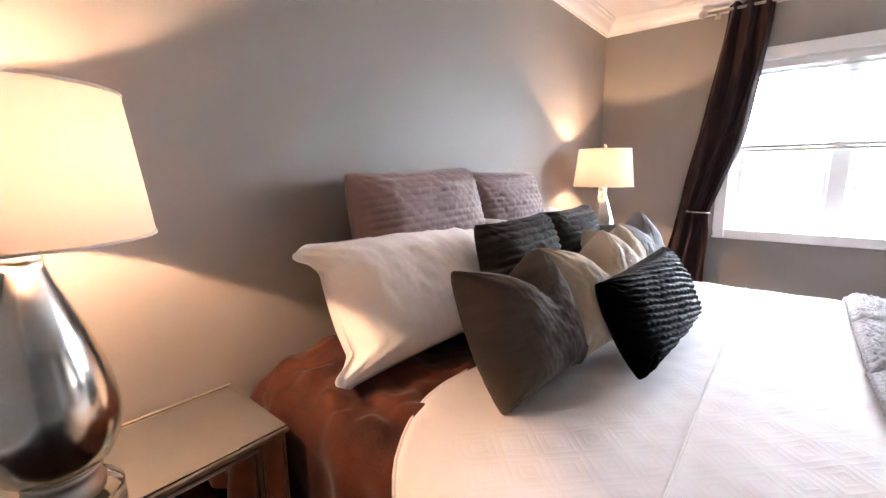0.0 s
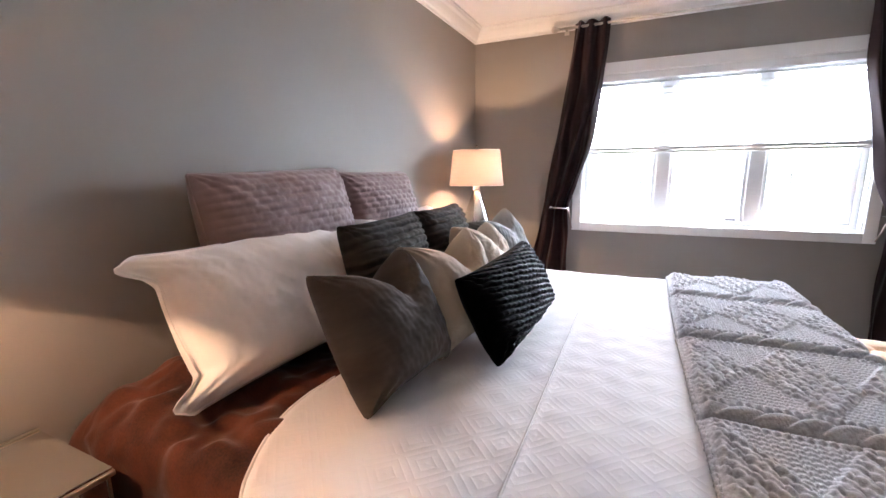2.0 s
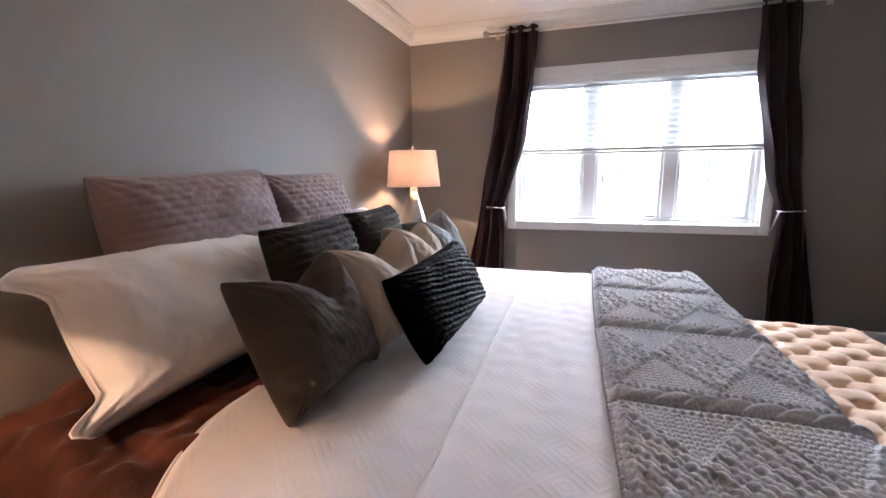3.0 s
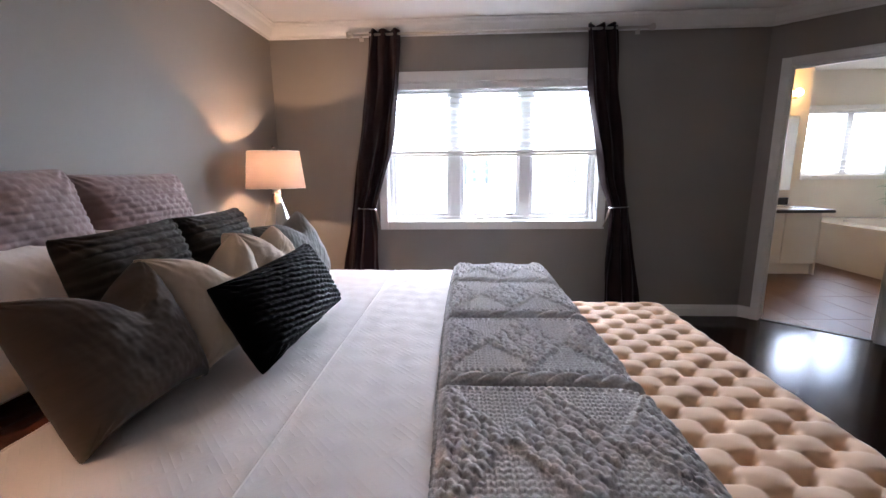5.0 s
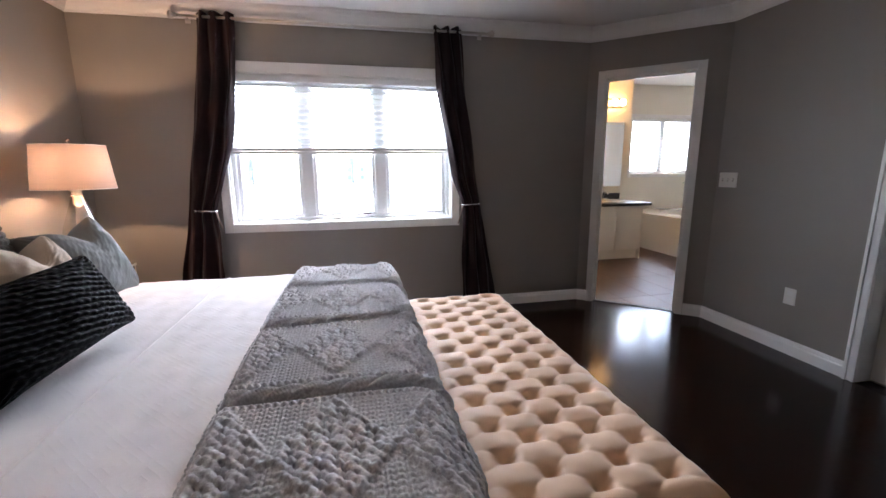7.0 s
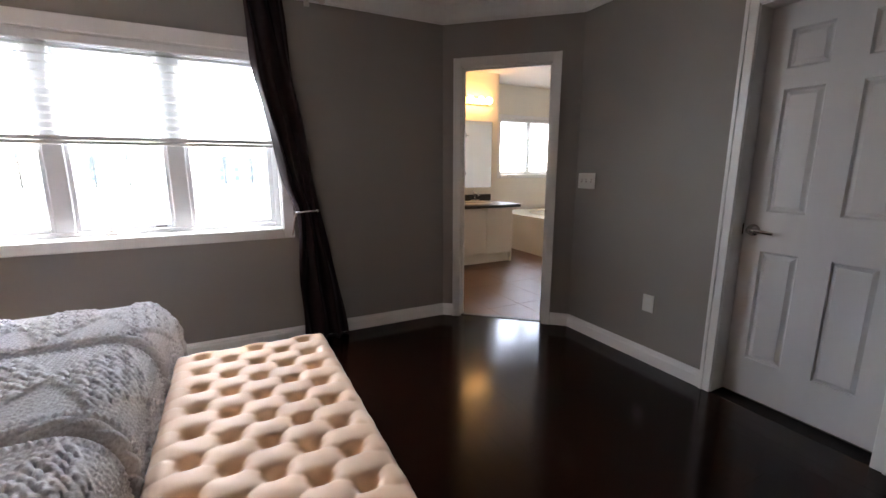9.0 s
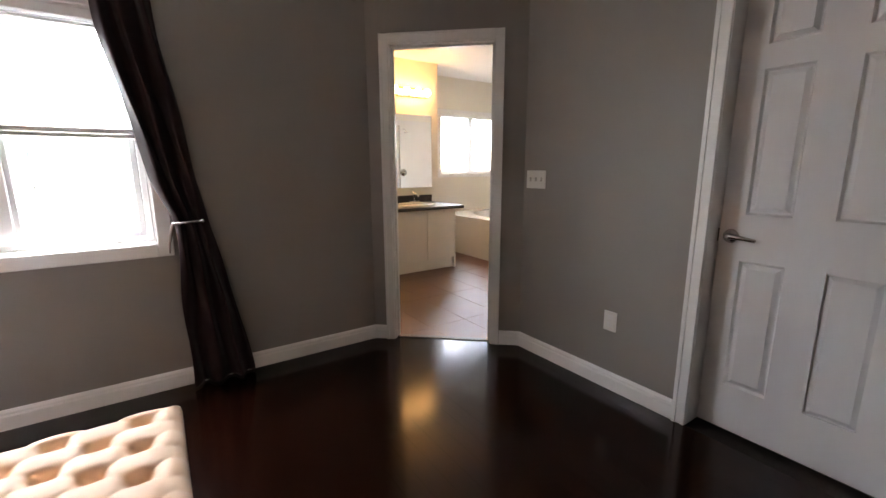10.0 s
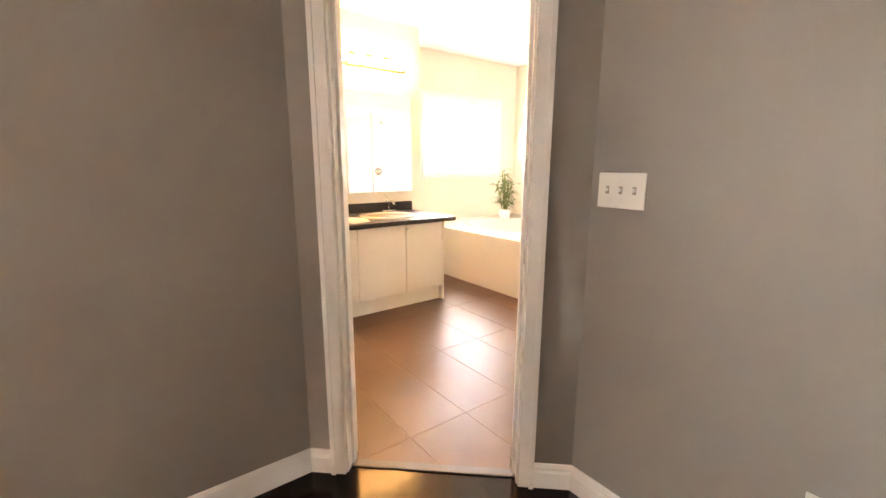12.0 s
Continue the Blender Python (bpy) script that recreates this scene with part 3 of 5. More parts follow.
door = empty("door_2", "closed white six-panel door with a lever handle", "door", (XR + 0.1, 0.5 * sum(D2), 0), kind="structure")
bpy.context.view_layer.update()
EAST = Matrix(((0, 1, 0, XR), (1, 0, 0, 0), (0, 0, 1, 0), (0, 0, 0, 1)))
casing_local(D2[0], D2[1], 2.04, EAST, door)
wpart("jamb", boxes((XR + 0.001, XR + T, D2[0] - 0.018, D2[0], 0, 2.056), (XR + 0.001, XR + T, D2[1], D2[1] + 0.018, 0, 2.056), (XR + 0.001, XR + T, D2[0], D2[1], 2.036, 2.056)), M_TRIM, door)
XD = XR + 0.098


def panel_door(y0, y1, parent):
    """A leaf with six sunk and raised panels, one mesh."""
    bm = bmesh.new()
    ys = [y0 + 0.003, y0 + 0.118, y0 + 0.285, y0 + 0.415, y0 + 0.582, y1 - 0.006]
    zs = [0.014, 0.235, 0.833, 1.040, 1.640, 1.735, 1.915, 2.032]
    grid = [[bm.verts.new((XD, y, z)) for z in zs] for y in ys]
    faces = []
    for i in range(5):
        for j in range(7):
            f = bm.faces.new((grid[i][j], grid[i + 1][j], grid[i + 1][j + 1], grid[i][j + 1]))
            if i in (1, 3) and j in (1, 3, 5):
                faces.append(f)
    for f in faces:
        for thick, depth in ((0.012, 0.014), (0.008, 0.0), (0.024, -0.011)):
            bmesh.ops.inset_individual(bm, faces=[f], thickness=thick, depth=0)
            for v in f.verts:
                v.co.x += depth
    edge = [e for e in bm.edges if e.is_boundary]
    ext = bmesh.ops.extrude_edge_only(bm, edges=edge)["geom"]
    for v in [g for g in ext if isinstance(g, bmesh.types.BMVert)]:
        v.co.x = XD + 0.035
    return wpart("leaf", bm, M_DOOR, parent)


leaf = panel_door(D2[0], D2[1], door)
bm = lathe([(0.031, 0), (0.032, 0.005), (0.029, 0.012), (0.021, 0.018), (0.013, 0.021), (0.011, 0.045)], 28)
bm.transform(Matrix.Translation((XD, 2.094, 0.94)) @ Matrix.Rotation(radians(-90), 4, "Y"))
tube([(XD - 0.045, 2.102, 0.94), (XD - 0.050, 2.080, 0.942), (XD - 0.050, 2.03, 0.940), (XD - 0.046, 1.985, 0.934)], [0.014, 0.013, 0.010, 0.008], bm=bm)
wpart("door_handle", bm, M_HANDLE, leaf, "polished nickel lever handle", True)
wpart("latch_plate", boxes((XD - 0.002, XD + 0.02, D2[1] - 0.006, D2[1] - 0.001, 0.91, 0.97)), M_SLOT, door)


# ---- switch and outlet ----
switch = empty("light_switch", "white triple light switch plate on the greige wall", "light switch", (XR, 3.192, 1.17), kind="structure")
bpy.context.view_layer.update()
wpart("plate", box(XR - 0.006, XR - 0.0005, 3.112, 3.272, 1.114, 1.228, 0.003), M_PLATE, switch)
for yy in (3.146, 3.192, 3.238):
    wpart("toggle", boxes((XR - 0.018, XR - 0.006, yy - 0.004, yy + 0.004, 1.168, 1.179), bevel=0.001), M_TRIM, switch)
    # thin dark plate behind each toggle, its shade given as colour
    wpart("slot_shade", boxes((XR - 0.0072, XR - 0.0058, yy - 0.006, yy + 0.006, 1.160, 1.184)), M_TOGGLE_SHADE, switch, "dark patch painted as the shade round the toggle")
    for zz in (1.141, 1.201):
        bm = lathe([(0.004, 0), (0.003, 0.0015)], 12)
        bm.transform(Matrix.Translation((XR - 0.006, yy, zz)) @ Matrix.Rotation(radians(-90), 4, "Y"))
        wpart("screw", bm, M_PLATE, switch)
outlet = empty("wall_outlet", "white wall outlet cover above the baseboard", "outlet", (XR, 2.595, 0.40), kind="structure")
bpy.context.view_layer.update()
wpart("plate", box(XR - 0.006, XR - 0.0005, 2.556, 2.634, 0.343, 0.457, 0.003), M_PLATE, outlet)
for zz in (0.378, 0.422):
    wpart("socket", box(XR - 0.008, XR - 0.006, 2.578, 2.612, zz - 0.015, zz + 0.015, 0.0008), M_TRIM, outlet)

# ---- bed ----
BX_FOOT, BY_NEAR, BY_FAR, BTOP = 1.165, 0.80, 2.985, 0.655
bed = empty("bed", "king bed with a thick mattress against the wall", "bed", (0.1, 1.9, 0))
bpy.context.view_layer.update()
wpart("base", box(XH + 0.04, BX_FOOT - 0.07, BY_NEAR + 0.13, BY_FAR - 0.10, 0.08, 0.36, 0.03), M_DARKWOOD, bed)
wpart("mattress", box(XH + 0.03, BX_FOOT - 0.06, BY_NEAR + 0.11, BY_FAR - 0.08, 0.362, BTOP - 0.05, 0.06, segs=4), M_MATTRESS, bed, smooth=True)
for xx in (XH + 0.12, BX_FOOT - 0.18):
    for yy in (BY_NEAR + 0.15, BY_FAR - 0.15):
        wpart("leg", lathe([(0.03, 0), (0.035, 0.08)], 16, (xx, yy, 0)), M_DARKWOOD, bed)


def fold(a, lo, hi, r):
    """Unfolded coordinate to place and drop, for a cloth that rounds an edge of radius r and hangs."""
    x, drop = a.copy(), np.zeros_like(a)
    for edge, sgn in ((lo, -1), (hi, 1)):
        over = (a - (edge - sgn * r)) * sgn
        arc = over / r
        bend = (over > 0) & (arc <= np.pi / 2)
        x = np.where(bend, edge - sgn * r + sgn * r * np.sin(np.clip(arc, 0, np.pi / 2)), x)
        drop = np.where(bend, r * (1 - np.cos(np.clip(arc, 0, np.pi / 2))), drop)
        hang = arc > np.pi / 2
        x = np.where(hang, edge + sgn * 0.03 * np.clip((over - r * np.pi / 2) / 0.4, 0, 1), x)
        drop = np.where(hang, r + over - r * np.pi / 2, drop)
    return x, drop


# russet blanket over the head end
r_ = 0.10
ua, ub = np.meshgrid(np.linspace(XH + 0.02, 0.25, 220), np.linspace(BY_NEAR - 0.42, BY_FAR + 0.42, 330), indexing="ij")
yy, drop = fold(ub, BY_NEAR + 0.045, BY_FAR - 0.02, r_)
zz = BTOP - 0.006 - drop + (0.02 + 0.030 * ripple(ua, ub, 5, 3.2) + 0.014 * ripple(ua, ub, 6, 8.0)) * np.exp(-((ub - 0.95) / 0.5) ** 2) * np.clip((ua - XH) / 0.12, 0, 1) * np.clip((-0.25 - ua) / 0.15, 0, 1)
zz = zz + 0.05 * np.exp(-((ua + 0.78) / 0.16) ** 2 - ((ub - 1.06) / 0.17) ** 2)
hang = np.clip(drop / 0.3, 0, 1)
yy = yy + np.where(ub < 1.9, -1, 1) * (0.020 * np.sin(ua * 22 + 2 * np.sin(ub * 7)) * hang + 0.012 * np.sin(ua * 41 + ub * 9) * hang)
xx = ua + 0.012 * ripple(ua, ub, 8, 2.0) * np.clip((ua - XH) / 0.1, 0, 1)
zz = np.where(ua < XH + 0.09, zz - 0.5 * (XH + 0.09 - ua), zz)
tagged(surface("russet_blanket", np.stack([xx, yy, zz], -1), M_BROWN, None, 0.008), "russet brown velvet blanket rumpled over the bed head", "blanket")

# white quilt with its rounded head corners
na, nb = 190, 300
fa, ub = np.meshgrid(np.linspace(0, 1, na), np.linspace(BY_NEAR - 0.42, BY_FAR + 0.42, nb), indexing="ij")
near = np.clip((1.20 - ub) / 0.42, 0, 1.9)
far = np.clip((ub - (BY_FAR - 0.40)) / 0.42, 0, 1.9)
start = -0.375 + 0.20 * near ** 1.8 + 0.20 * far ** 1.8 + 0.008 * np.sin(ub * 5)
end = BX_FOOT + 0.33
ua = start + (end - start) * fa
yy, d1 = fold(ub, BY_NEAR - 0.01, BY_FAR + 0.01, 0.085)
xx, d2 = fold(ua, -9.0, BX_FOOT + 0.005, 0.085)
drop = np.maximum(d1, d2) + 0.25 * np.minimum(d1, d2)
lip = np.exp(-(fa * (end - start) / 0.012) ** 2)
zz = BTOP + 0.016 - drop + 0.0035 * ripple(ua, ub, 3, 2.4) + 0.0022 * ripple(ua, ub, 4, 6.0) - 0.012 * lip
hang = np.clip(d1 / 0.3, 0, 1)
yy = yy + np.where(ub < 1.9, -1, 1) * 0.016 * np.sin(ua * 16 + np.sin(ub * 5)) * hang
seam = 0.003 * np.exp(-((ua - 0.232) / 0.011) ** 2)
zz = zz + np.where(d1 < 0.02, seam, 0)
quilt = tagged(surface("white_quilt", np.stack([xx, yy, zz], -1), M_QUILT, None, 0.010), "white cotton quilt stitched in diamonds over the bed", "quilt")
part("binding", tube([(xx[0, k], yy[0, k], zz[0, k] + 0.001) for k in range(0, nb, 3)], 0.005, 8), M_SHAM, quilt, "rounded cloth binding", True)
band = []
for k in range(24, nb - 24, 2):
    at = [np.interp(0.232, ua[:, k], q[:, k]) for q in (xx, yy, zz)]
    band.append((at[0], at[1], at[2] + 0.0005))
part("seam_band", tube(band, 0.0035, 8), M_SHAM, quilt, "raised stitched seam", True)


# ---- knitted throw ----
def loops(x, y, wide, tall, lean=0.0, lift=0.0):
    """Rows of plump yarn loops, every other row shifted by half a loop; 0 in the gaps, 1 on the crowns."""
    best = np.zeros_like(x)
    for shift in (0, 1):
        row = np.floor(y / tall - 0.5 * shift) + 0.5 * shift + 0.5
        dy = y / tall - row
        wob = 0.16 * np.sin(row * 5.3 + 1.7 * np.floor(x / wide))
        dx = np.mod(x / wide + 0.5 * shift + lean * dy + wob, 1.0) - 0.5
        d = (dx / 0.46) ** 2 + (dy / 0.62) ** 2
        best = np.maximum(best, np.sqrt(np.clip(1 - d, 0, 1)) * (1 + lift * np.sin(row * 2.9 + x * 31)))
    return best


def stockinette(x, y, wide, tall):
    """Plain knitting: columns of small V-shaped stitches."""
    c = np.mod(x / wide, 1.0) - 0.5
    v = np.abs(np.sin(np.pi * (y / tall + 1.1 * np.abs(c))))
    return (0.25 + 0.75 * v ** 0.8) * np.sqrt(np.clip(1 - (np.abs(np.abs(c) - 0.25) / 0.26) ** 2, 0, 1))


def knit_height(x, y):
    """Cable rows, bead rows and moss-stitch diamonds on plain knit, in metres above the ground of the cloth."""
    per = 0.535
    p = np.mod(y - 1.475 + per / 2, per) - per / 2
    rope = np.sqrt(np.clip(1 - (p / 0.026) ** 2, 0, 1))
    twist = np.mod(x / 0.066 - p / 0.066 + 0.05 * np.sin(x * 23), 1.0)
    strand = np.sqrt(np.clip(1 - (2 * twist - 1) ** 2, 0, 1))
    ply = 0.74 + 0.26 * np.abs(np.sin(np.pi * (x / 0.011 + p / 0.013)))
    h = 0.025 * rope * (0.22 + 0.78 * strand) * ply
    for off in (0.052, -0.060):
        bead = np.sqrt(np.clip(1 - ((p - off) / 0.010) ** 2, 0, 1))
        h = np.maximum(h, 0.014 * bead * (0.25 + 0.75 * np.abs(np.sin(np.pi * x / 0.019 + 40 * p))))
    q = (np.mod(y - 1.475, per) / per - 0.5) / 0.36
    dx = np.abs(np.mod((x - 0.885) / 0.25 + 0.5, 1.0) - 0.5) * 2
    inside = np.clip((1.12 - dx - np.maximum(np.abs(q), 1e-6)) / 0.10, 0, 1) * np.clip((1.04 - np.abs(q)) / 0.04, 0, 1)
    moss = 0.0190 * loops(x, y, 0.031, 0.027, 0.25, 0.12)
    plain = 0.0065 * stockinette(x, y, 0.020, 0.017)
    trench = np.exp(-((np.abs(p) - 0.036) / 0.007) ** 2)
    ground = inside * moss + (1 - inside) * (plain + 0.003)
    sunk = 0.022 * np.exp(-((p + 0.034) / 0.0065) ** 2) + 0.006 * np.exp(-((p - 0.036) / 0.0065) ** 2)
    return np.where(h > 0.004, h, ground * (1 - 0.95 * trench)) - sunk


ta, tb = np.meshgrid(np.arange(0.605, BX_FOOT + 0.42, 0.0031), np.arange(BY_NEAR - 0.36, BY_FAR + 0.30, 0.0026), indexing="ij")
yy, d1 = fold(tb, BY_NEAR - 0.022, BY_FAR + 0.026, 0.10)
skew = 0.012 * np.sin(tb * 2.1 + 0.5)
xx, d2 = fold(ta + skew, -9.0, BX_FOOT + 0.028, 0.12)
drop = np.maximum(d1, d2) + 0.2 * np.minimum(d1, d2)
edge = np.clip((ta - 0.605) / 0.02, 0, 1)
kh = knit_height(ta, tb) * np.clip(edge, 0.35, 1)
flat = np.cos(np.clip(d2 / 0.12, 0, 1) * np.pi / 2)
zz = BTOP + 0.032 + 0.014 * edge ** 0.5 - drop + kh * (0.25 + 0.75 * flat) + 0.006 * ripple(ta, tb, 12, 1.6)
xx = xx + kh * (1 - flat)
yy = yy + np.where(d1 > 0.1, np.where(tb < 1.9, -1, 1) * kh, 0)
throw = tagged(surface("knitted_throw", np.stack([xx, yy, zz], -1), M_KNIT, None, 0.012), "chunky grey cable-knit throw across the foot of the bed", "throw")
rope = [(xx[0, k] + 0.003 * math.sin(k * 0.9), yy[0, k], zz[0, k] - 0.004 + 0.003 * math.cos(k * 0.9)) for k in range(0, tb.shape[1], 2)]
part("selvedge", tube(rope, 0.007, 7), M_KNIT, throw, "knitted edge cord", True)


# ---- pillows ----
def pillow(name, label, mat, tl, tr, bl, thick, pull=0.10, chop=0.0, flange=0.0, relief=None, piping=0.0, n=72, seed=0, sag=0.0, category="pillow", ear=3.0, pull_y=None):
    """A stuffed cushion fitted between three of its corners: two skins that meet at a seam."""
    tl, tr, bl = Vector(tl), Vector(tr), Vector(bl)
    X = tr - tl
    w = X.length
    X.normalize()
    Y = tl - bl
    Y -= X * Y.dot(X)
    h = Y.length
    Y.normalize()
    Z = X.cross(Y)
    c = (tr + bl) / 2
    m = max(24, int(n * h / w))
    u, v = np.meshgrid(np.linspace(-1, 1, n), np.linspace(-1, 1, m), indexing="ij")
    fu, fv = 1 - 2.6 * flange / w, 1 - 0.9 * flange / h
    pu, pv = np.clip(np.abs(u) / fu, 0, 1), np.clip(np.abs(v) / fv, 0, 1)
    puff = ((1 - pu ** 2.4) * (1 - pv ** 2.4)) ** (0.50 if flange else 0.43)
    rng = np.random.RandomState(seed)
    x = w / 2 * u * (1 - pull * (1 - np.abs(v) ** ear) * u ** 2)
    y = h / 2 * v * (1 - (pull if pull_y is None else pull_y) * (1 - np.abs(u) ** (ear + 1)) * v ** 2)
    if flange:
        g = np.clip((1 - np.abs(v)) / 0.44, 0, 1)
        g = g * g * (3 - 2 * g)
        x = w / 2 * u * (1 - u ** 2 * (pull * g + 0.10 * np.clip((np.abs(v) - 0.80) / 0.20, 0, 1) ** 2))
        y = y * (1 - v ** 2 * 0.10 * np.clip((np.abs(u) - 0.86) / 0.14, 0, 1) ** 2)
    blunt = 1 - (0 if flange else 0.032 * np.abs(u * v) ** 6)
    x, y = x * blunt, y * blunt
    if flange:
        x = x + np.sign(u) * 0.030 * np.clip((np.abs(u) - 0.72) / 0.28, 0, 1) * np.clip((-v - 0.62) / 0.38, 0, 1)
    dent = chop * np.exp(-(np.abs(u - 0.1) / 0.34) ** 1.5) * np.clip((v + 0.3) / 1.3, 0, 1) ** 1.6
    y = y - dent
    crease = (0.013 * ripple(u * w / 2, v * h / 2, seed + 20, 4.0) * (1 - 0.5 * puff) + 0.0030 * ripple(u * w / 2, v * h / 2, seed + 40, 11.0) + 0.0014 * ripple(u * w / 2, v * h / 2, seed + 60, 26.0)) * puff ** 0.5
    corner = np.exp(-((1 - np.abs(u)) ** 2 + (1 - np.abs(v)) ** 2) / 0.18)
    fine = 0.006 * np.sin(np.arctan2(1.02 - np.abs(v), 1.02 - np.abs(u)) * 16 + seed) * corner * puff ** 0.3
    flut = flange and 0.022 * np.sin(u * 5 + v * 4 + seed) * np.clip(np.maximum(np.abs(u) - fu, np.abs(v) - fv) * 8, 0, 1)
    front = thick / 2 * puff * (1 - 0.35 * dent / max(chop, 1e-6) * (1 if chop else 0)) + crease + fine + 0.0025 + sag * puff * (-v)
    back = -thick / 2 * puff - 0.0025 + 0.4 * crease
    if relief is not None:
        front = front + relief(u * w / 2, v * h / 2) * puff ** 0.35
    if flange:
        flut = flut + 0.075 * np.clip((np.abs(u) - 0.84) / 0.16, 0, 1) * np.clip((-v - 0.55) / 0.45, 0, 1)
    inner = (np.abs(u) < 0.999) & (np.abs(v) < 0.999)
    front, back = np.where(inner, front, 0), np.where(inner, back, 0)
    A = np.stack([x, y, front + flut], -1).reshape(-1, 3)
    B = np.stack([x, y, back + flut], -1).reshape(-1, 3)
    idx = np.arange(n * m).reshape(n, m)
    jdx = np.where(inner, idx + n * m, idx)
    qa = np.stack([idx[:-1, :-1], idx[1:, :-1], idx[1:, 1:], idx[:-1, 1:]], -1).reshape(-1, 4)
    qb = np.stack([jdx[:-1, :-1], jdx[:-1, 1:], jdx[1:, 1:], jdx[1:, :-1]], -1).reshape(-1, 4)
    used = np.unique(np.concatenate([qa.ravel(), qb.ravel()]))
    remap = np.zeros(2 * n * m, dtype=int)
    remap[used] = np.arange(len(used))
    V = np.concatenate([A, B])[used]
    me = bpy.data.meshes.new(name)
    me.from_pydata(V.tolist(), [], remap[np.concatenate([qa, qb])].tolist())
    me.materials.append(mat)
    me.polygons.foreach_set("use_smooth", np.ones(len(me.polygons), dtype=bool))
    me.update()
    ob = new(name, me)
    ob.matrix_world = Matrix(((X.x, Y.x, Z.x, c.x), (X.y, Y.y, Z.y, c.y), (X.z, Y.z, Z.z, c.z), (0, 0, 0, 1)))
    if piping:
        flat = (flut if flange else 0) + 0 * u
        P = np.stack([x, y, flat], -1)
        loop = [*P[:, 0], *P[-1, 1:], *P[::-1, -1][1:], *P[0, ::-1][1:]]
        part("piping", tube([tuple(p) for p in loop[::2]] + [tuple(loop[0])], piping, 6), mat, ob, "corded seam", True)
    return tagged(ob, label, category, "pillows on the bed")


def ruffles(x, y):
    k = y + 0.0016 * np.sin(x * 55 + 3 * np.sin(y * 40)) + 0.22 * x
    return 0.0105 * np.abs(np.sin(np.pi * k / 0.021)) ** 0.9 * (0.9 + 0.1 * np.sin(x * 190 + np.floor(k / 0.021) * 2.1))


def quilted(x, y):
    row = np.floor(y / 0.026)
    return 0.0085 * np.abs(np.sin(np.pi * y / 0.026)) ** 0.6 * (0.5 + 0.5 * np.abs(np.sin(np.pi * (x / 0.05 + 0.37 * row + 0.2 * np.sin(row * 3.1))))) + 0.0022 * ripple(x, y, 71, 9)


def pleats(x, y):
    row = np.floor(y / 0.028)
    return 0.0125 * np.abs(np.sin(np.pi * (y + 0.002 * np.sin(x * 50)) / 0.028)) ** 0.8 * (0.85 + 0.15 * np.abs(np.sin(x * 95 + 1.57 * row)))


pillow("euro_pillow", "square mauve quilted satin pillow against the wall", M_MAUVE, (-0.825, 1.205, 1.285), (-0.79, 1.86, 1.305), (-0.69, 1.20, 0.66), 0.30, 0.045, relief=quilted, piping=0.005, n=150, seed=1)
pillow("euro_pillow", "square mauve quilted satin pillow against the wall", M_MAUVE, (-0.79, 1.835, 1.285), (-0.78, 2.42, 1.285), (-0.67, 1.835, 0.66), 0.26, 0.045, relief=quilted, piping=0.005, n=150, seed=2)
pillow("pillow_sham", "large white cotton sham with flanged corners", M_SHAM, (-0.735, 0.905, 1.075), (-0.70, 1.83, 1.085), (-0.545, 0.885, 0.68), 0.35, 0.24, flange=0.02, piping=0.0025, n=150, seed=3, sag=0.03, ear=3.4, pull_y=0.05)
pillow("pillow_sham", "large white cotton sham with flanged corners", M_SHAM, (-0.70, 1.79, 1.085), (-0.73, 2.70, 1.075), (-0.53, 1.79, 0.68), 0.31, 0.23, flange=0.02, piping=0.0025, n=150, seed=4, sag=0.03, ear=3.4, pull_y=0.05)
pillow("square_pillow", "charcoal pillow with woven ridges", M_CHAR, (-0.435, 1.415, 1.115), (-0.41, 1.845, 1.125), (-0.30, 1.42, 0.695), 0.19, 0.07, relief=pleats, n=150, seed=5)
pillow("square_pillow", "charcoal pillow with woven ridges", M_CHAR, (-0.405, 1.855, 1.125), (-0.42, 2.305, 1.125), (-0.29, 1.855, 0.695), 0.19, 0.07, relief=pleats, n=150, seed=6)
pillow("square_pillow", "taupe grey silk pillow with a dented top", M_TAUPE, (-0.315, 1.115, 1.03), (-0.262, 1.485, 1.05), (-0.135, 1.15, 0.668), 0.27, 0.17, chop=0.115, n=110, seed=7, ear=2.6)
pillow("square_pillow", "cream linen pillow with a dented top", M_CREAM, (-0.25, 1.475, 1.05), (-0.165, 1.85, 1.075), (-0.10, 1.455, 0.685), 0.23, 0.16, chop=0.12, n=110, seed=8, ear=2.6)
pillow("square_pillow", "cream linen pillow leaning on the charcoal one", M_CREAM, (-0.255, 1.90, 1.06), (-0.245, 2.29, 1.04), (-0.10, 1.90, 0.68), 0.22, 0.14, chop=0.10, n=110, seed=9, ear=2.6)
pillow("square_pillow", "slate grey linen pillow at the end of the row", M_SLATE, (-0.33, 2.22, 1.03), (-0.255, 2.58, 1.075), (-0.15, 2.29, 0.685), 0.23, 0.13, chop=0.07, n=110, seed=10, ear=2.6)
pillow("lumbar_pillow", "black oblong pillow with ruffled rows", M_BLACK, (-0.05, 1.485, 0.965), (-0.015, 2.125, 0.985), (0.09, 1.455, 0.700), 0.17, 0.09, relief=ruffles, n=300, seed=11)

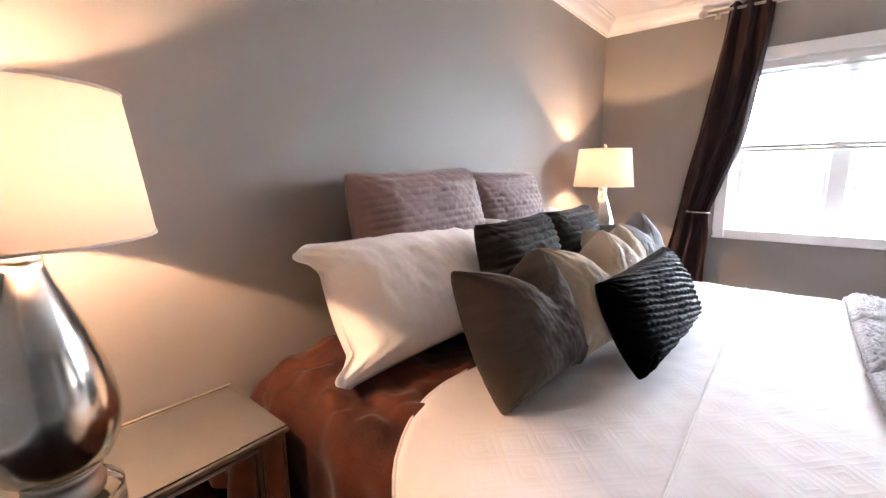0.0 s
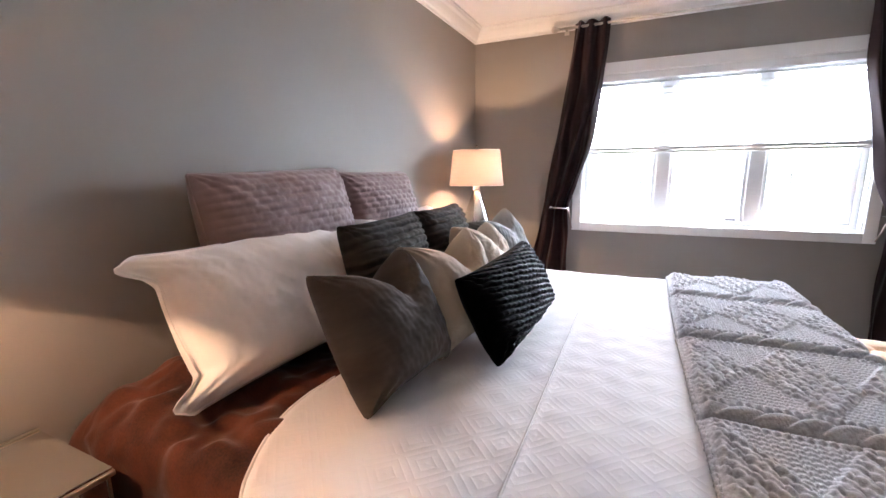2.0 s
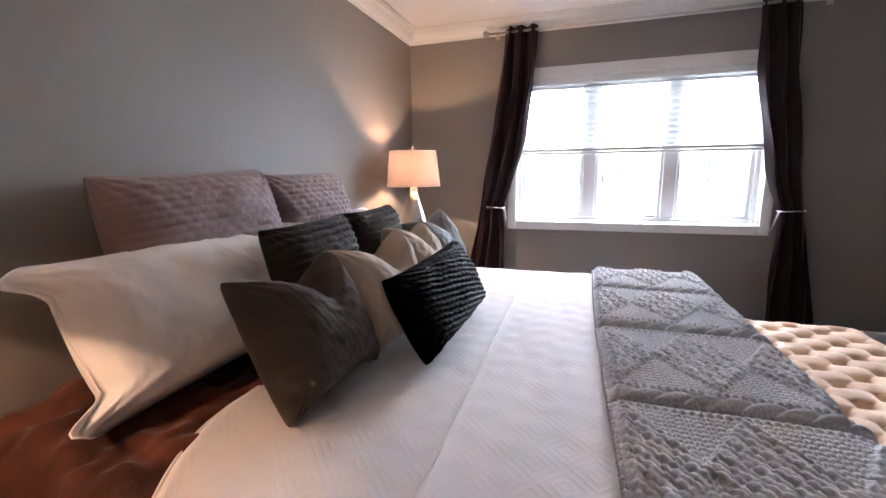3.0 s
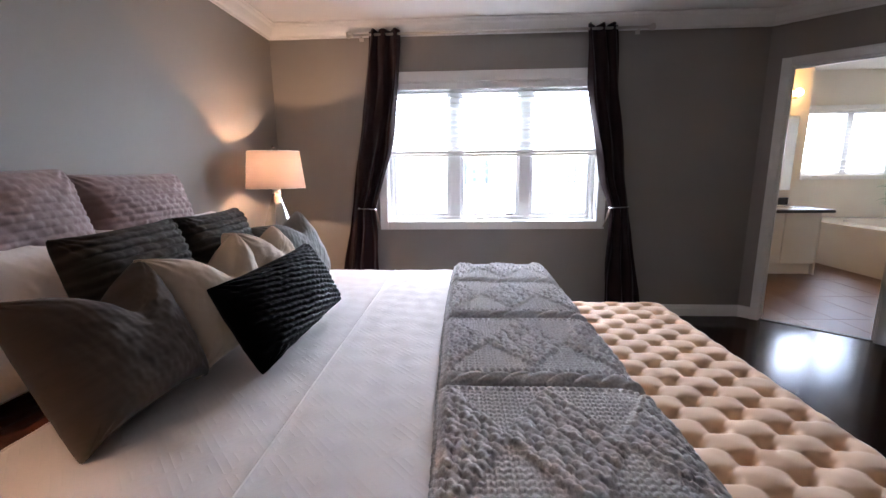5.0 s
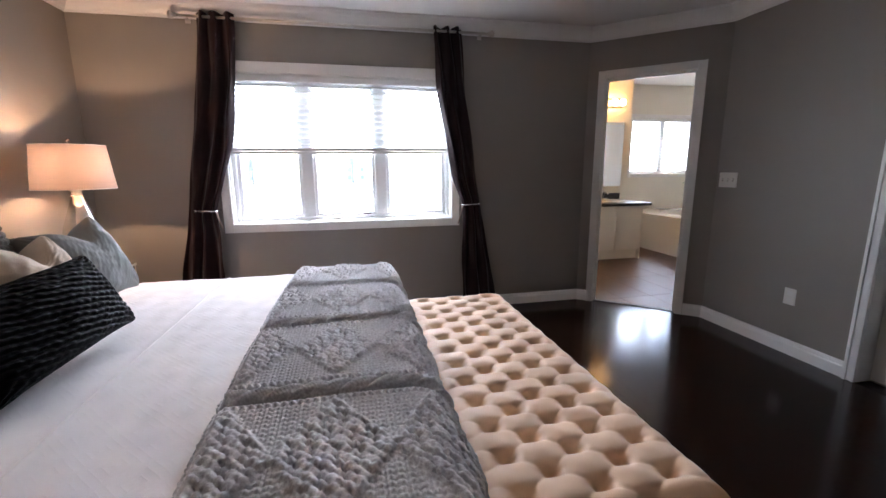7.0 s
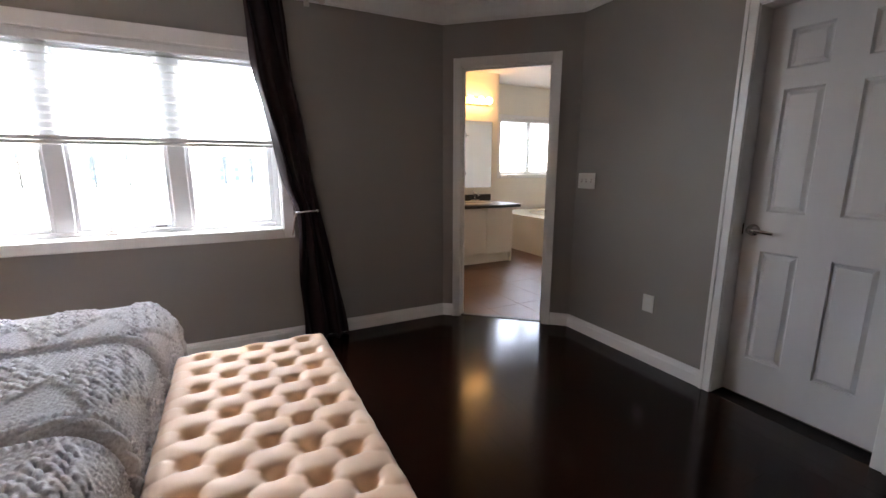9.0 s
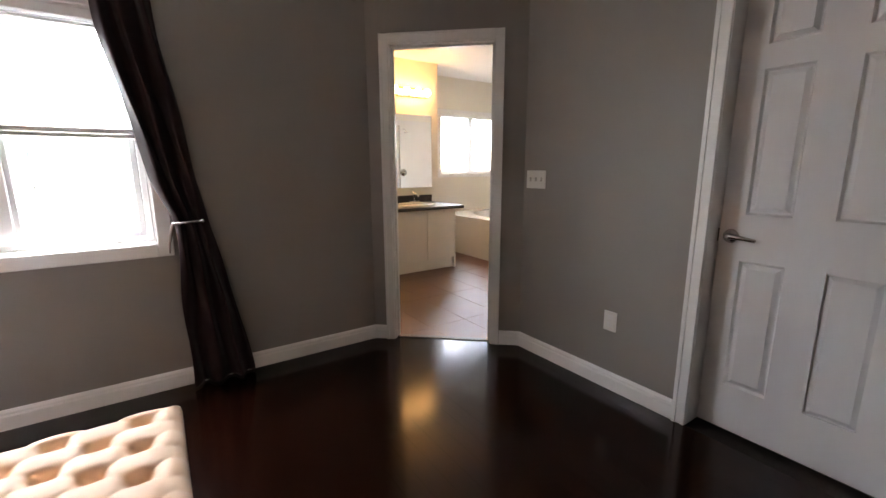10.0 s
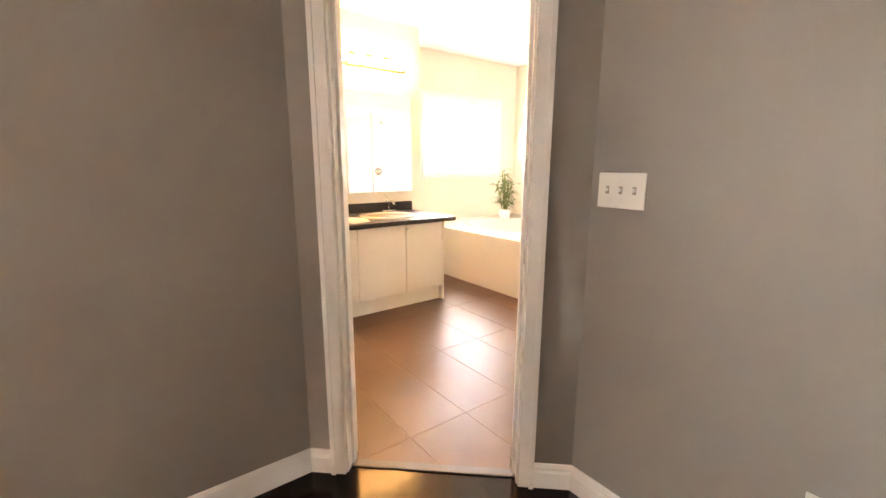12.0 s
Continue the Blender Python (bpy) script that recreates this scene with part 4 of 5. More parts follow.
# ---- tufted bench ----
NX, NY = 130, 340
bx0, bx1, by0, by1, bz = 1.212, 1.802, 1.115, 2.775, 0.532
gx, gy = np.meshgrid(np.linspace(bx0, bx1, NX), np.linspace(by0, by1, NY), indexing="ij")
SX, SY, OX, OY = 0.097, 0.0678, 1.315, 2.562
pa, pb = (gx - OX) / SX, (gy - OY) / SY
p_, q_ = (pa + pb) / 2, (pa - pb) / 2
sp, sq = np.sin(np.pi * p_) ** 2, np.sin(np.pi * q_) ** 2
well = 1 - np.exp(-(sp + sq) / 0.31)
dome = well * (0.90 + 0.05 * (sp + sq)) - 0.06 * well * (np.exp(-sp / 0.03) + np.exp(-sq / 0.03))
margin = np.clip(np.maximum(OX - gx, gx - (OX + 4 * SX)) / 0.075, 0, 1)
scallop = 0.62 + 0.30 * np.abs(np.sin(np.pi * (gy - OY) / (2 * SY))) ** 0.7
dome = dome * (1 - margin) + np.maximum(dome, scallop) * margin
rim = np.clip(np.minimum(np.minimum(gx - bx0, bx1 - gx), np.minimum(gy - by0, by1 - gy)) / 0.05, 0, 1)
top_z = bz - 0.052 * (1 - dome) - 0.045 * (1 - np.sqrt(np.clip(1 - (1 - rim) ** 2, 0, 1))) + 0.0015 * ripple(gx, gy, 30, 8.0)
bench = empty("tufted_bench", "cream velvet bench with deep diamond tufting at the bed foot", "bench", (1.507, 1.9, 0))
bpy.context.view_layer.update()
at_world(surface("seat", np.stack([gx, gy, top_z], -1), M_BENCH), bench)
wpart("body", box(bx0 + 0.003, bx1 - 0.003, by0 + 0.003, by1 - 0.003, 0.13, bz - 0.052, 0.012), M_BENCH, bench, smooth=False)
for xx in (bx0 + 0.05, bx1 - 0.05):
    for yy in (by0 + 0.06, by1 - 0.06):
        wpart("leg", lathe([(0.018, 0), (0.030, 0.13)], 16, (xx, yy, 0)), M_DARKWOOD, bench)
button_me = None
for i in range(5):
    k = 0
    while True:
        yb = OY + 2 * SY + (SY if i % 2 else 0) - 2 * SY * k
        k += 1
        if yb < by0 + 0.06:
            break
        if yb > by1 - 0.05:
            continue
        m = Matrix.Translation((OX + i * SX, yb, bz - 0.050))
        if button_me is None:
            b = link("button", lathe([(0.009, -0.004), (0.010, 0.0), (0.008, 0.003), (0.003, 0.0045)], 12), M_BENCH, None, True)
            button_me = b.data
        else:
            b = new("button", button_me)
        b.matrix_world = m
        at_world(b, bench)


# ---- nightstands and lamps ----
def nightstand(y0, y1, label):
    x0, x1, top = XH + 0.012, -0.60, 0.634
    ns = empty("nightstand", label, "nightstand", ((x0 + x1) / 2, (y0 + y1) / 2, 0), group="mirrored nightstands")
    bpy.context.view_layer.update()
    wpart("body", box(x0, x1 - 0.014, y0 + 0.012, y1 - 0.012, 0.12, top - 0.022), M_CHAMPAGNE, ns)
    wpart("top", box(x0, x1, y0, y1, top - 0.008, top, 0.002), M_MIRROR, ns, "mirrored glass top")
    wpart("top_trim", boxes((x1 - 0.010, x1 + 0.004, y0 - 0.003, y1 + 0.003, top - 0.022, top - 0.0085), (x0, x1 - 0.010, y0 - 0.003, y0 + 0.010, top - 0.022, top - 0.0085), (x0, x1 - 0.010, y1 - 0.010, y1 + 0.003, top - 0.022, top - 0.0085), bevel=0.002), M_CHAMPAGNE, ns)
    wpart("back_trim", boxes((x0, x0 + 0.006, y0, y1, top + 0.0005, top + 0.006), bevel=0.002), M_CHAMPAGNE, ns)
    for ya, yb in ((y0 + 0.012, y0 + 0.066), (y1 - 0.066, y1 - 0.012)):
        wpart("stile", box(x1 - 0.014, x1 - 0.004, ya, yb, 0.0, top - 0.023, 0.002), M_MIRROR, ns)
        wpart("stile_trim", boxes((x1 - 0.013, x1 - 0.001, ya - 0.005, ya, 0.0, top - 0.023), (x1 - 0.013, x1 - 0.001, yb, yb + 0.005, 0.0, top - 0.023)), M_CHAMPAGNE, ns)
    zs = (0.14, 0.29, 0.44, top - 0.026)
    for za, zb in zip(zs, zs[1:]):
        d = wpart("drawer", box(x1 - 0.014, x1 - 0.006, y0 + 0.085, y1 - 0.085, za + 0.012, zb - 0.012, 0.004), M_MIRROR, ns)
        wpart("drawer_trim", boxes((x1 - 0.012, x1 - 0.001, y0 + 0.074, y1 - 0.074, zb - 0.0115, zb - 0.004), (x1 - 0.012, x1 - 0.001, y0 + 0.074, y1 - 0.074, za + 0.004, za + 0.0115), (x1 - 0.012, x1 - 0.001, y0 + 0.074, y0 + 0.0845, za + 0.0115, zb - 0.0115), (x1 - 0.012, x1 - 0.001, y1 - 0.0845, y1 - 0.074, za + 0.0115, zb - 0.0115)), M_CHAMPAGNE, ns)
        bm = lathe([(0.005, 0), (0.005, 0.012), (0.013, 0.018), (0.014, 0.024), (0.008, 0.03)], 20)
        bm.transform(Matrix.Translation((x1 - 0.006, (y0 + y1) / 2, (za + zb) / 2)) @ Matrix.Rotation(radians(90), 4, "Y"))
        wpart("knob", bm, M_CRYSTAL, d, "crystal knob", True)
    for ya in (y0 + 0.02, y1 - 0.05):
        wpart("leg", box(x0 + 0.01, x0 + 0.04, ya, ya + 0.03, 0, 0.12), M_CHAMPAGNE, ns)
    return ns


nightstand(0.03, 0.805, "mirrored glass nightstand with champagne trim beside the bed")
nightstand(3.005, 3.72, "mirrored glass nightstand with champagne trim in the corner")


def table_lamp(x, y, label):
    z = 0.634
    lamp = empty("table_lamp", label, "table lamp", (x, y, z), group="bedside lamps")
    bpy.context.view_layer.update()
    wpart("plinth", lathe([(0.088, 0.0005), (0.090, 0.004), (0.090, 0.034), (0.087, 0.038)], 56, (x, y, z)), M_CRYSTAL, lamp, "clear crystal disc base", False)
    wpart("foot", lathe([(0.060, 0.0385), (0.062, 0.042), (0.062, 0.062), (0.056, 0.068), (0.055, 0.080), (0.062, 0.086), (0.060, 0.094)], 48, (x, y, z)), M_NICKEL, lamp, smooth=True)
    body = [(0.060, 0.0945), (0.082, 0.115), (0.097, 0.145), (0.104, 0.18), (0.104, 0.215), (0.099, 0.26), (0.088, 0.31), (0.073, 0.36), (0.056, 0.41), (0.040, 0.455), (0.030, 0.485), (0.027, 0.500)]
    wpart("body", lathe(body, 64, (x, y, z)), M_MERCURY, lamp, "mercury glass teardrop body", True)
    wpart("neck", lathe([(0.028, 0.5005), (0.029, 0.505), (0.024, 0.512), (0.024, 0.518), (0.028, 0.524), (0.028, 0.530), (0.018, 0.536), (0.014, 0.56), (0.014, 0.636), (0.009, 0.647)], 32, (x, y, z)), M_NICKEL, lamp, smooth=True)
    zb, zt, rb, rt = 1.172 - z, 1.424 - z, 0.200, 0.173
    bm = lathe([(rb, zb), (rt, zt)], 72, (x, y, z), caps=False)
    shade = wpart("shade", bm, M_SHADE, lamp, "ivory linen drum shade, lit", True)
    for r, zz in ((rb, zb), (rt, zt)):
        wpart("binding", lathe([(r - 0.002, zz - 0.0025), (r + 0.002, zz - 0.0025), (r + 0.002, zz + 0.0025), (r - 0.002, zz + 0.0025), (r - 0.002, zz - 0.0025)], 72, (x, y, z), caps=False), M_SHADETRIM, shade)
    bm = bmesh.new()
    for k in range(3):
        a = 2 * math.pi * k / 3 + 0.4
        tube([(x + 0.008 * math.cos(a), y + 0.008 * math.sin(a), z + zt - 0.012), (x + (rt - 0.001) * math.cos(a), y + (rt - 0.001) * math.sin(a), z + zt - 0.004)], 0.0022, 6, bm)
    wpart("spider", bm, M_NICKEL, lamp)
    wpart("finial", lathe([(0.004, zt - 0.014), (0.005, zt + 0.006), (0.012, zt + 0.012), (0.013, zt + 0.022), (0.007, zt + 0.034), (0.002, zt + 0.038)], 20, (x, y, z)), M_CRYSTAL, lamp, smooth=True)
    wpart("bulb", lathe([(0.006, 0.648), (0.010, 0.653), (0.0115, 0.660), (0.0105, 0.668), (0.006, 0.674), (0.002, 0.676)], 24, (x, y, z)), M_BULB, lamp, smooth=True)
    return lamp


table_lamp(-0.665, 0.383, "lit mercury glass lamp with ivory drum shade on the nightstand")
table_lamp(-0.672, 3.325, "lit mercury glass lamp with ivory drum shade in the corner")

# ---- bathroom window ----
bwin = empty("window_2", "white two-part bathroom window over the tub", "window", (6.1, BYN, BW[2]), kind="structure")
bpy.context.view_layer.update()
a, b, c, d = BW
for r in ((a - 0.06, a, BYN - 0.02, BYN - 0.001, c - 0.06, d + 0.06), (b, b + 0.06, BYN - 0.02, BYN - 0.001, c - 0.06, d + 0.06), (a, b, BYN - 0.02, BYN - 0.001, d, d + 0.06), (a, b, BYN - 0.03, BYN - 0.001, c - 0.06, c)):
    wpart("casing", boxes(r, bevel=0.004), M_TRIM, bwin)
mid = (a + b) / 2
wpart("window_frame", boxes((a, a + 0.05, BYN + 0.05, BYN + 0.1, c, d), (b - 0.05, b, BYN + 0.05, BYN + 0.1, c, d), (a + 0.05, b - 0.05, BYN + 0.05, BYN + 0.1, c, c + 0.05), (a + 0.05, b - 0.05, BYN + 0.05, BYN + 0.1, d - 0.05, d), (mid - 0.045, mid + 0.045, BYN + 0.05, BYN + 0.1, c + 0.05, d - 0.05), bevel=0.003), M_VINYL, bwin)
for p0, p1 in ((a + 0.05, mid - 0.045), (mid + 0.045, b - 0.05)):
    pane = wpart("pane", boxes((p0, p1, BYN + 0.072, BYN + 0.078, c + 0.05, d - 0.05)), M_PANE, bwin, "clear window glass")
    pane.visible_shadow = False
bm = boxes((5.66, 5.74, BYN - 0.045, BYN - 0.031, c - 0.022, c - 0.004), bevel=0.003)
wpart("crank_handle", bm, M_NICKEL, bwin)
bblind = empty("bathroom_blind", "white slatted blind in the bathroom window", "blind", (6.1, BYN + 0.03, d))
bpy.context.view_layer.update()
wpart("headrail", boxes((a + 0.01, b - 0.01, BYN + 0.008, BYN + 0.045, d - 0.04, d - 0.002)), M_SLAT, bblind)
me = None
for k in range(17):
    m = Matrix.Translation((mid, BYN + 0.026, d - 0.07 - k * 0.0475)) @ Matrix.Rotation(radians(10), 4, "X")
    if me is None:
        s = link("slat", boxes((-(b - a) / 2 + 0.012, (b - a) / 2 - 0.012, -0.022, 0.022, -0.0014, 0.0014)), M_SLAT)
        me = s.data
    else:
        s = new("slat", me)
    s.matrix_world = m
    at_world(s, bblind)

# ---- vanity ----
vanity = empty("bathroom_vanity", "white bathroom vanity cabinet with flat doors", "vanity", (4.1, 5.85, 0))
bpy.context.view_layer.update()
VF = 5.50
wpart("body", boxes((3.02, 4.855, VF + 0.02, BYV - 0.002, 0.132, 0.752)), M_CABINET, vanity)
wpart("toe_kick", boxes((3.02, 4.85, VF + 0.05, VF + 0.068, 0.0, 0.131)), M_CABINET, vanity)
wpart("side_panel", boxes((4.856, 4.874, VF, BYV - 0.002, 0.0, 0.752), bevel=0.002), M_CABINET, vanity)
for xa, xb in ((3.09, 3.54), (3.545, 3.998), (4.003, 4.455), (4.460, 4.853)):
    dd = wpart("door", boxes((xa, xb, VF, VF + 0.018, 0.138, 0.748), bevel=0.002), M_CABINET, vanity)
    hx = xb - 0.05 if xa in (4.003, 3.09) else xa + 0.03
    bm = boxes((hx - 0.022, hx + 0.022, VF - 0.018, VF - 0.010, 0.706, 0.716), (hx - 0.022, hx - 0.016, VF - 0.010, VF + 0.001, 0.707, 0.715), (hx + 0.016, hx + 0.022, VF - 0.010, VF + 0.001, 0.707, 0.715))
    h = wpart("handle", bm, M_PLATE, dd)
counter = empty("vanity_counter", "dark laminate counter with backsplash on the vanity", "counter", (4.1, 5.82, 0.753))
bpy.context.view_layer.update()
wpart("worktop", box(3.0, 4.965, 5.44, BYV - 0.002, 0.753, 0.792, 0.006), M_COUNTER, counter)
wpart("backsplash", box(3.0, 4.962, BYV - 0.022, BYV - 0.002, 0.7925, 0.885, 0.003), M_COUNTER, counter)
sink = empty("sink", "white oval drop-in sink with chrome faucet", "sink", (4.45, 5.78, 0.79))
bpy.context.view_layer.update()
bm = lathe([(0.20, 0.01), (0.235, 0.018), (0.262, 0.016), (0.272, 0.0008), (0.262, 0.0008), (0.18, 0.004)], 56, caps=False)
bm.transform(Matrix.Translation((4.45, 5.80, 0.792)) @ Matrix.Diagonal((1.0, 0.82, 1, 1)))
wpart("rim", bm, M_PORCELAIN, sink, smooth=True)
bm = lathe([(0.20, 0.0095), (0.16, 0.004), (0.06, 0.0025), (0.01, 0.002)], 48)
bm.transform(Matrix.Translation((4.45, 5.80, 0.792)) @ Matrix.Diagonal((1.0, 0.82, 1, 1)))
wpart("basin", bm, M_PORCELAIN, sink, smooth=True)
bm = box(4.53, 4.67, 6.02, 6.07, 0.8085, 0.822, 0.006)
tube([(4.60, 6.045, 0.82), (4.60, 6.045, 0.88), (4.60, 6.02, 0.905), (4.60, 5.96, 0.905), (4.60, 5.93, 0.885)], [0.02, 0.018, 0.016, 0.013, 0.012], bm=bm)
tube([(4.60, 6.045, 0.895), (4.60, 6.06, 0.93), (4.60, 6.10, 0.95)], [0.016, 0.012, 0.008], bm=bm)
wpart("faucet", bm, M_CHROME, sink, "chrome single-lever faucet", True)
tw = surface("folded_towel", np.stack(np.broadcast_arrays(*(lambda u, v: (3.88 + 0.26 * u, 5.52 + 0.20 * v, 0.7935 + 0.03 * (1 - (2 * u - 1) ** 6) * (1 - (2 * v - 1) ** 6) + 0.004 * np.sin(9 * u + 5 * v)))(*np.meshgrid(np.linspace(0, 1, 30), np.linspace(0, 1, 30), indexing="ij"))), -1), M_TOWEL)
tagged(tw, "folded white hand towel on the dark counter", "towel")

mirror = empty("wall_mirror", "frameless rectangular mirror above the vanity", "mirror", (4.3, BYV, 1.45))
bpy.context.view_layer.update()
wpart("glass", box(3.62, 4.972, BYV - 0.008, BYV - 0.002, 0.985, 1.93, 0.002), M_MIRROR, mirror)
bar = empty("vanity_light", "brass vanity light bar with glowing round bulbs", "wall lamp", (4.3, BYV, 2.2))
bpy.context.view_layer.update()
wpart("backplate", box(3.95, 4.90, BYV - 0.03, BYV - 0.002, 2.145, 2.255, 0.006), M_BRASS, bar)
for xx in (4.04, 4.21, 4.38, 4.55, 4.72, 4.85)[:6]:
    wpart("socket", (lambda q: (q.transform(Matrix.Translation((xx, BYV - 0.03, 2.2)) @ Matrix.Rotation(radians(90), 4, "X")), q)[1])(lathe([(0.028, 0), (0.026, 0.012), (0.02, 0.02)], 20)), M_CHROME, bar, smooth=True)
    bm = bmesh.new()
    bmesh.ops.create_uvsphere(bm, u_segments=20, v_segments=12, radius=0.050, matrix=Matrix.Translation((xx, BYV - 0.098, 2.2)))
    wpart("globe_bulb", bm, M_GLOBE, bar, "glowing globe bulb", True)

# ---- tub, tiles, plant, shower ----
tub = empty("bathtub", "white drop-in bathtub with a wide deck", "bathtub", (6.2, 5.9, 0))
bpy.context.view_layer.update()
TX, TY0 = 5.44, 4.95
wpart("apron", boxes((TX, TX + 0.03, TY0, BYN - 0.001, 0.0, 0.53)), M_WTILE, tub)
wpart("end_panel", boxes((TX + 0.03, BX1 - 0.001, TY0, TY0 + 0.03, 0.0, 0.53)), M_WTILE, tub)
n = 64
bm = bmesh.new()
outer, rims, lows = [], [], []
cx, cy = (TX + BX1) / 2, (TY0 + BYN) / 2
for k in range(n):
    t_ = 2 * math.pi * k / n
    cs, sn = math.cos(t_), math.sin(t_)
    sc = 1 / max(abs(cs), abs(sn))
    ox, oy = cx + cs * sc * (BX1 - TX) / 2 + (-0.012 if cs < -0.7 else 0), cy + sn * sc * (BYN - TY0) / 2 + (-0.012 if sn < -0.7 else 0)
    outer.append((bm.verts.new((ox, min(oy, BYN - 0.001), 0.531)), bm.verts.new((ox, min(oy, BYN - 0.001), 0.556))))
    rims.append(bm.verts.new((cx + 0.62 * cs, cy + 0.66 * sn, 0.560)))
    lows.append(bm.verts.new((cx + 0.48 * cs, cy + 0.52 * sn, 0.20)))
for k in range(n):
    j = (k + 1) % n
    bm.faces.new((outer[k][0], outer[j][0], outer[j][1], outer[k][1]))
    bm.faces.new((outer[k][1], outer[j][1], rims[j], rims[k]))
    bm.faces.new((rims[k], rims[j], lows[j], lows[k]))
bm.faces.new(lows)
wpart("deck", bm, M_PORCELAIN, tub)

plant = empty("potted_plant", "leafy green bamboo plant in a white pot", "plant", (6.55, 6.55, 0.558))
bpy.context.view_layer.update()
PX, PY, PZ = 6.50, 6.33, 0.560
wpart("pot", lathe([(0.055, 0.003), (0.068, 0.01), (0.078, 0.12), (0.080, 0.135), (0.072, 0.135), (0.068, 0.115)], 32, (PX, PY, PZ)), M_PORCELAIN, plant, smooth=True)
rng = random.Random(4)
bm, leaves = bmesh.new(), bmesh.new()
for k in range(7):
    a_ = k * 0.9
    lean = Vector((math.cos(a_), math.sin(a_), 0)) * rng.uniform(0.03, 0.12)
    base_ = Vector((PX, PY, PZ + 0.10)) + lean * 0.25
    tip = Vector((PX, PY, PZ + rng.uniform(0.42, 0.66))) + lean
    pts = [base_.lerp(tip, s / 4) for s in range(5)]
    tube(pts, 0.007, 8, bm)
    for q in range(20):
        s = 0.2 + 0.8 * q / 19
        o = base_.lerp(tip, s)
        ang, ln = rng.uniform(0, 6.28), rng.uniform(0.10, 0.19)
        dv = Vector((math.cos(ang), math.sin(ang), rng.uniform(-0.3, 0.55))).normalized()
        sd = dv.cross(Vector((0, 0, 1))).normalized() * 0.019
        mids = o + dv * ln * 0.45 + Vector((0, 0, 0.012))
        end_ = o + dv * ln - Vector((0, 0, 0.035))
        v = [leaves.verts.new(c_) for c_ in (o, mids + sd, mids - Vector((0, 0, 0.005)), mids - sd, end_)]
        leaves.faces.new((v[0], v[2], v[1]))
        leaves.faces.new((v[0], v[3], v[2]))
        leaves.faces.new((v[1], v[2], v[4]))
        leaves.faces.new((v[2], v[3], v[4]))
wpart("stalks", bm, M_STALK, plant, smooth=True)
wpart("foliage", leaves, M_LEAF, plant, "long narrow green leaves")

shower = empty("shower", "chrome shower head and valve on a white tiled wall", "shower", (6.1, BY0, 1.2))
bpy.context.view_layer.update()
bm = lathe([(0.075, 0), (0.07, 0.008), (0.03, 0.012), (0.026, 0.05), (0.01, 0.06)], 32)
bm.transform(Matrix.Translation((6.12, BY0 + 0.012, 1.15)) @ Matrix.Rotation(radians(-90), 4, "X"))
wpart("valve", bm, M_CHROME, shower, smooth=True)
bm = tube([(6.12, BY0 + 0.012, 2.02), (6.12, BY0 + 0.08, 2.03), (6.12, BY0 + 0.14, 1.98)], 0.010)
lathe([(0.012, 0.03), (0.045, 0.0), (0.045, -0.008)], 24, (6.12, BY0 + 0.15, 1.95), bm)
wpart("shower_head", bm, M_CHROME, shower, smooth=True)
wpart("wall_panel", boxes((5.55, BX1 - 0.001, BY0 + 0.001, BY0 + 0.012, 0.0, 2.2)), M_WTILE, shower)
wpart("knee_wall", boxes((6.15, BX1 - 0.001, 4.15, 4.25, 0.0, 0.80), bevel=0.004), M_WTILE, shower)
gp = wpart("glass_panel", boxes((5.55, 5.558, BY0 + 0.013, 4.2, 0.02, 2.0)), M_PANE, shower)
wpart("panel_edge", boxes((5.545, 5.563, 4.2, 4.215, 0.0, 2.0)), M_CHROME, shower)

# ---- outdoors ----
ground = structure(link("ground", boxes((-400, 400, YW + 1.5, 900, -3.3, -3.2)), M_GRASS), "pale dry lawn outside the house")


def house(x, y, w, d, h, label):
    ho = empty("house", label, "house", (x, y, -3.2))
    bpy.context.view_layer.update()
    wpart("wall", boxes((x - w / 2, x + w / 2, y, y + d, -3.2, -3.2 + h)), M_SIDING, ho)
    bm = bmesh.new()
    q = [bm.verts.new(p) for p in ((x - w / 2 - 0.4, y - 0.4, h - 3.2), (x + w / 2 + 0.4, y - 0.4, h - 3.2), (x + w / 2 + 0.4, y + d + 0.4, h - 3.2), (x - w / 2 - 0.4, y + d + 0.4, h - 3.2), (x - w / 4, y + d / 2, h - 0.6), (x + w / 4, y + d / 2, h - 0.6))]
    for f in ((0, 1, 5, 4), (2, 3, 4, 5), (1, 2, 5), (3, 0, 4), (3, 2, 1, 0)):
        bm.faces.new([q[i] for i in f])
    wpart("roof", bm, M_ROOF, ho)
    for k in range(3):
        xx = x - w / 3 + k * w / 3
        for zz in (-2.3, 0.3):
            wi = wpart("window", boxes((xx - 0.6, xx + 0.6, y - 0.05, y - 0.01, zz, zz + 1.3)), M_FARGLASS, ho)


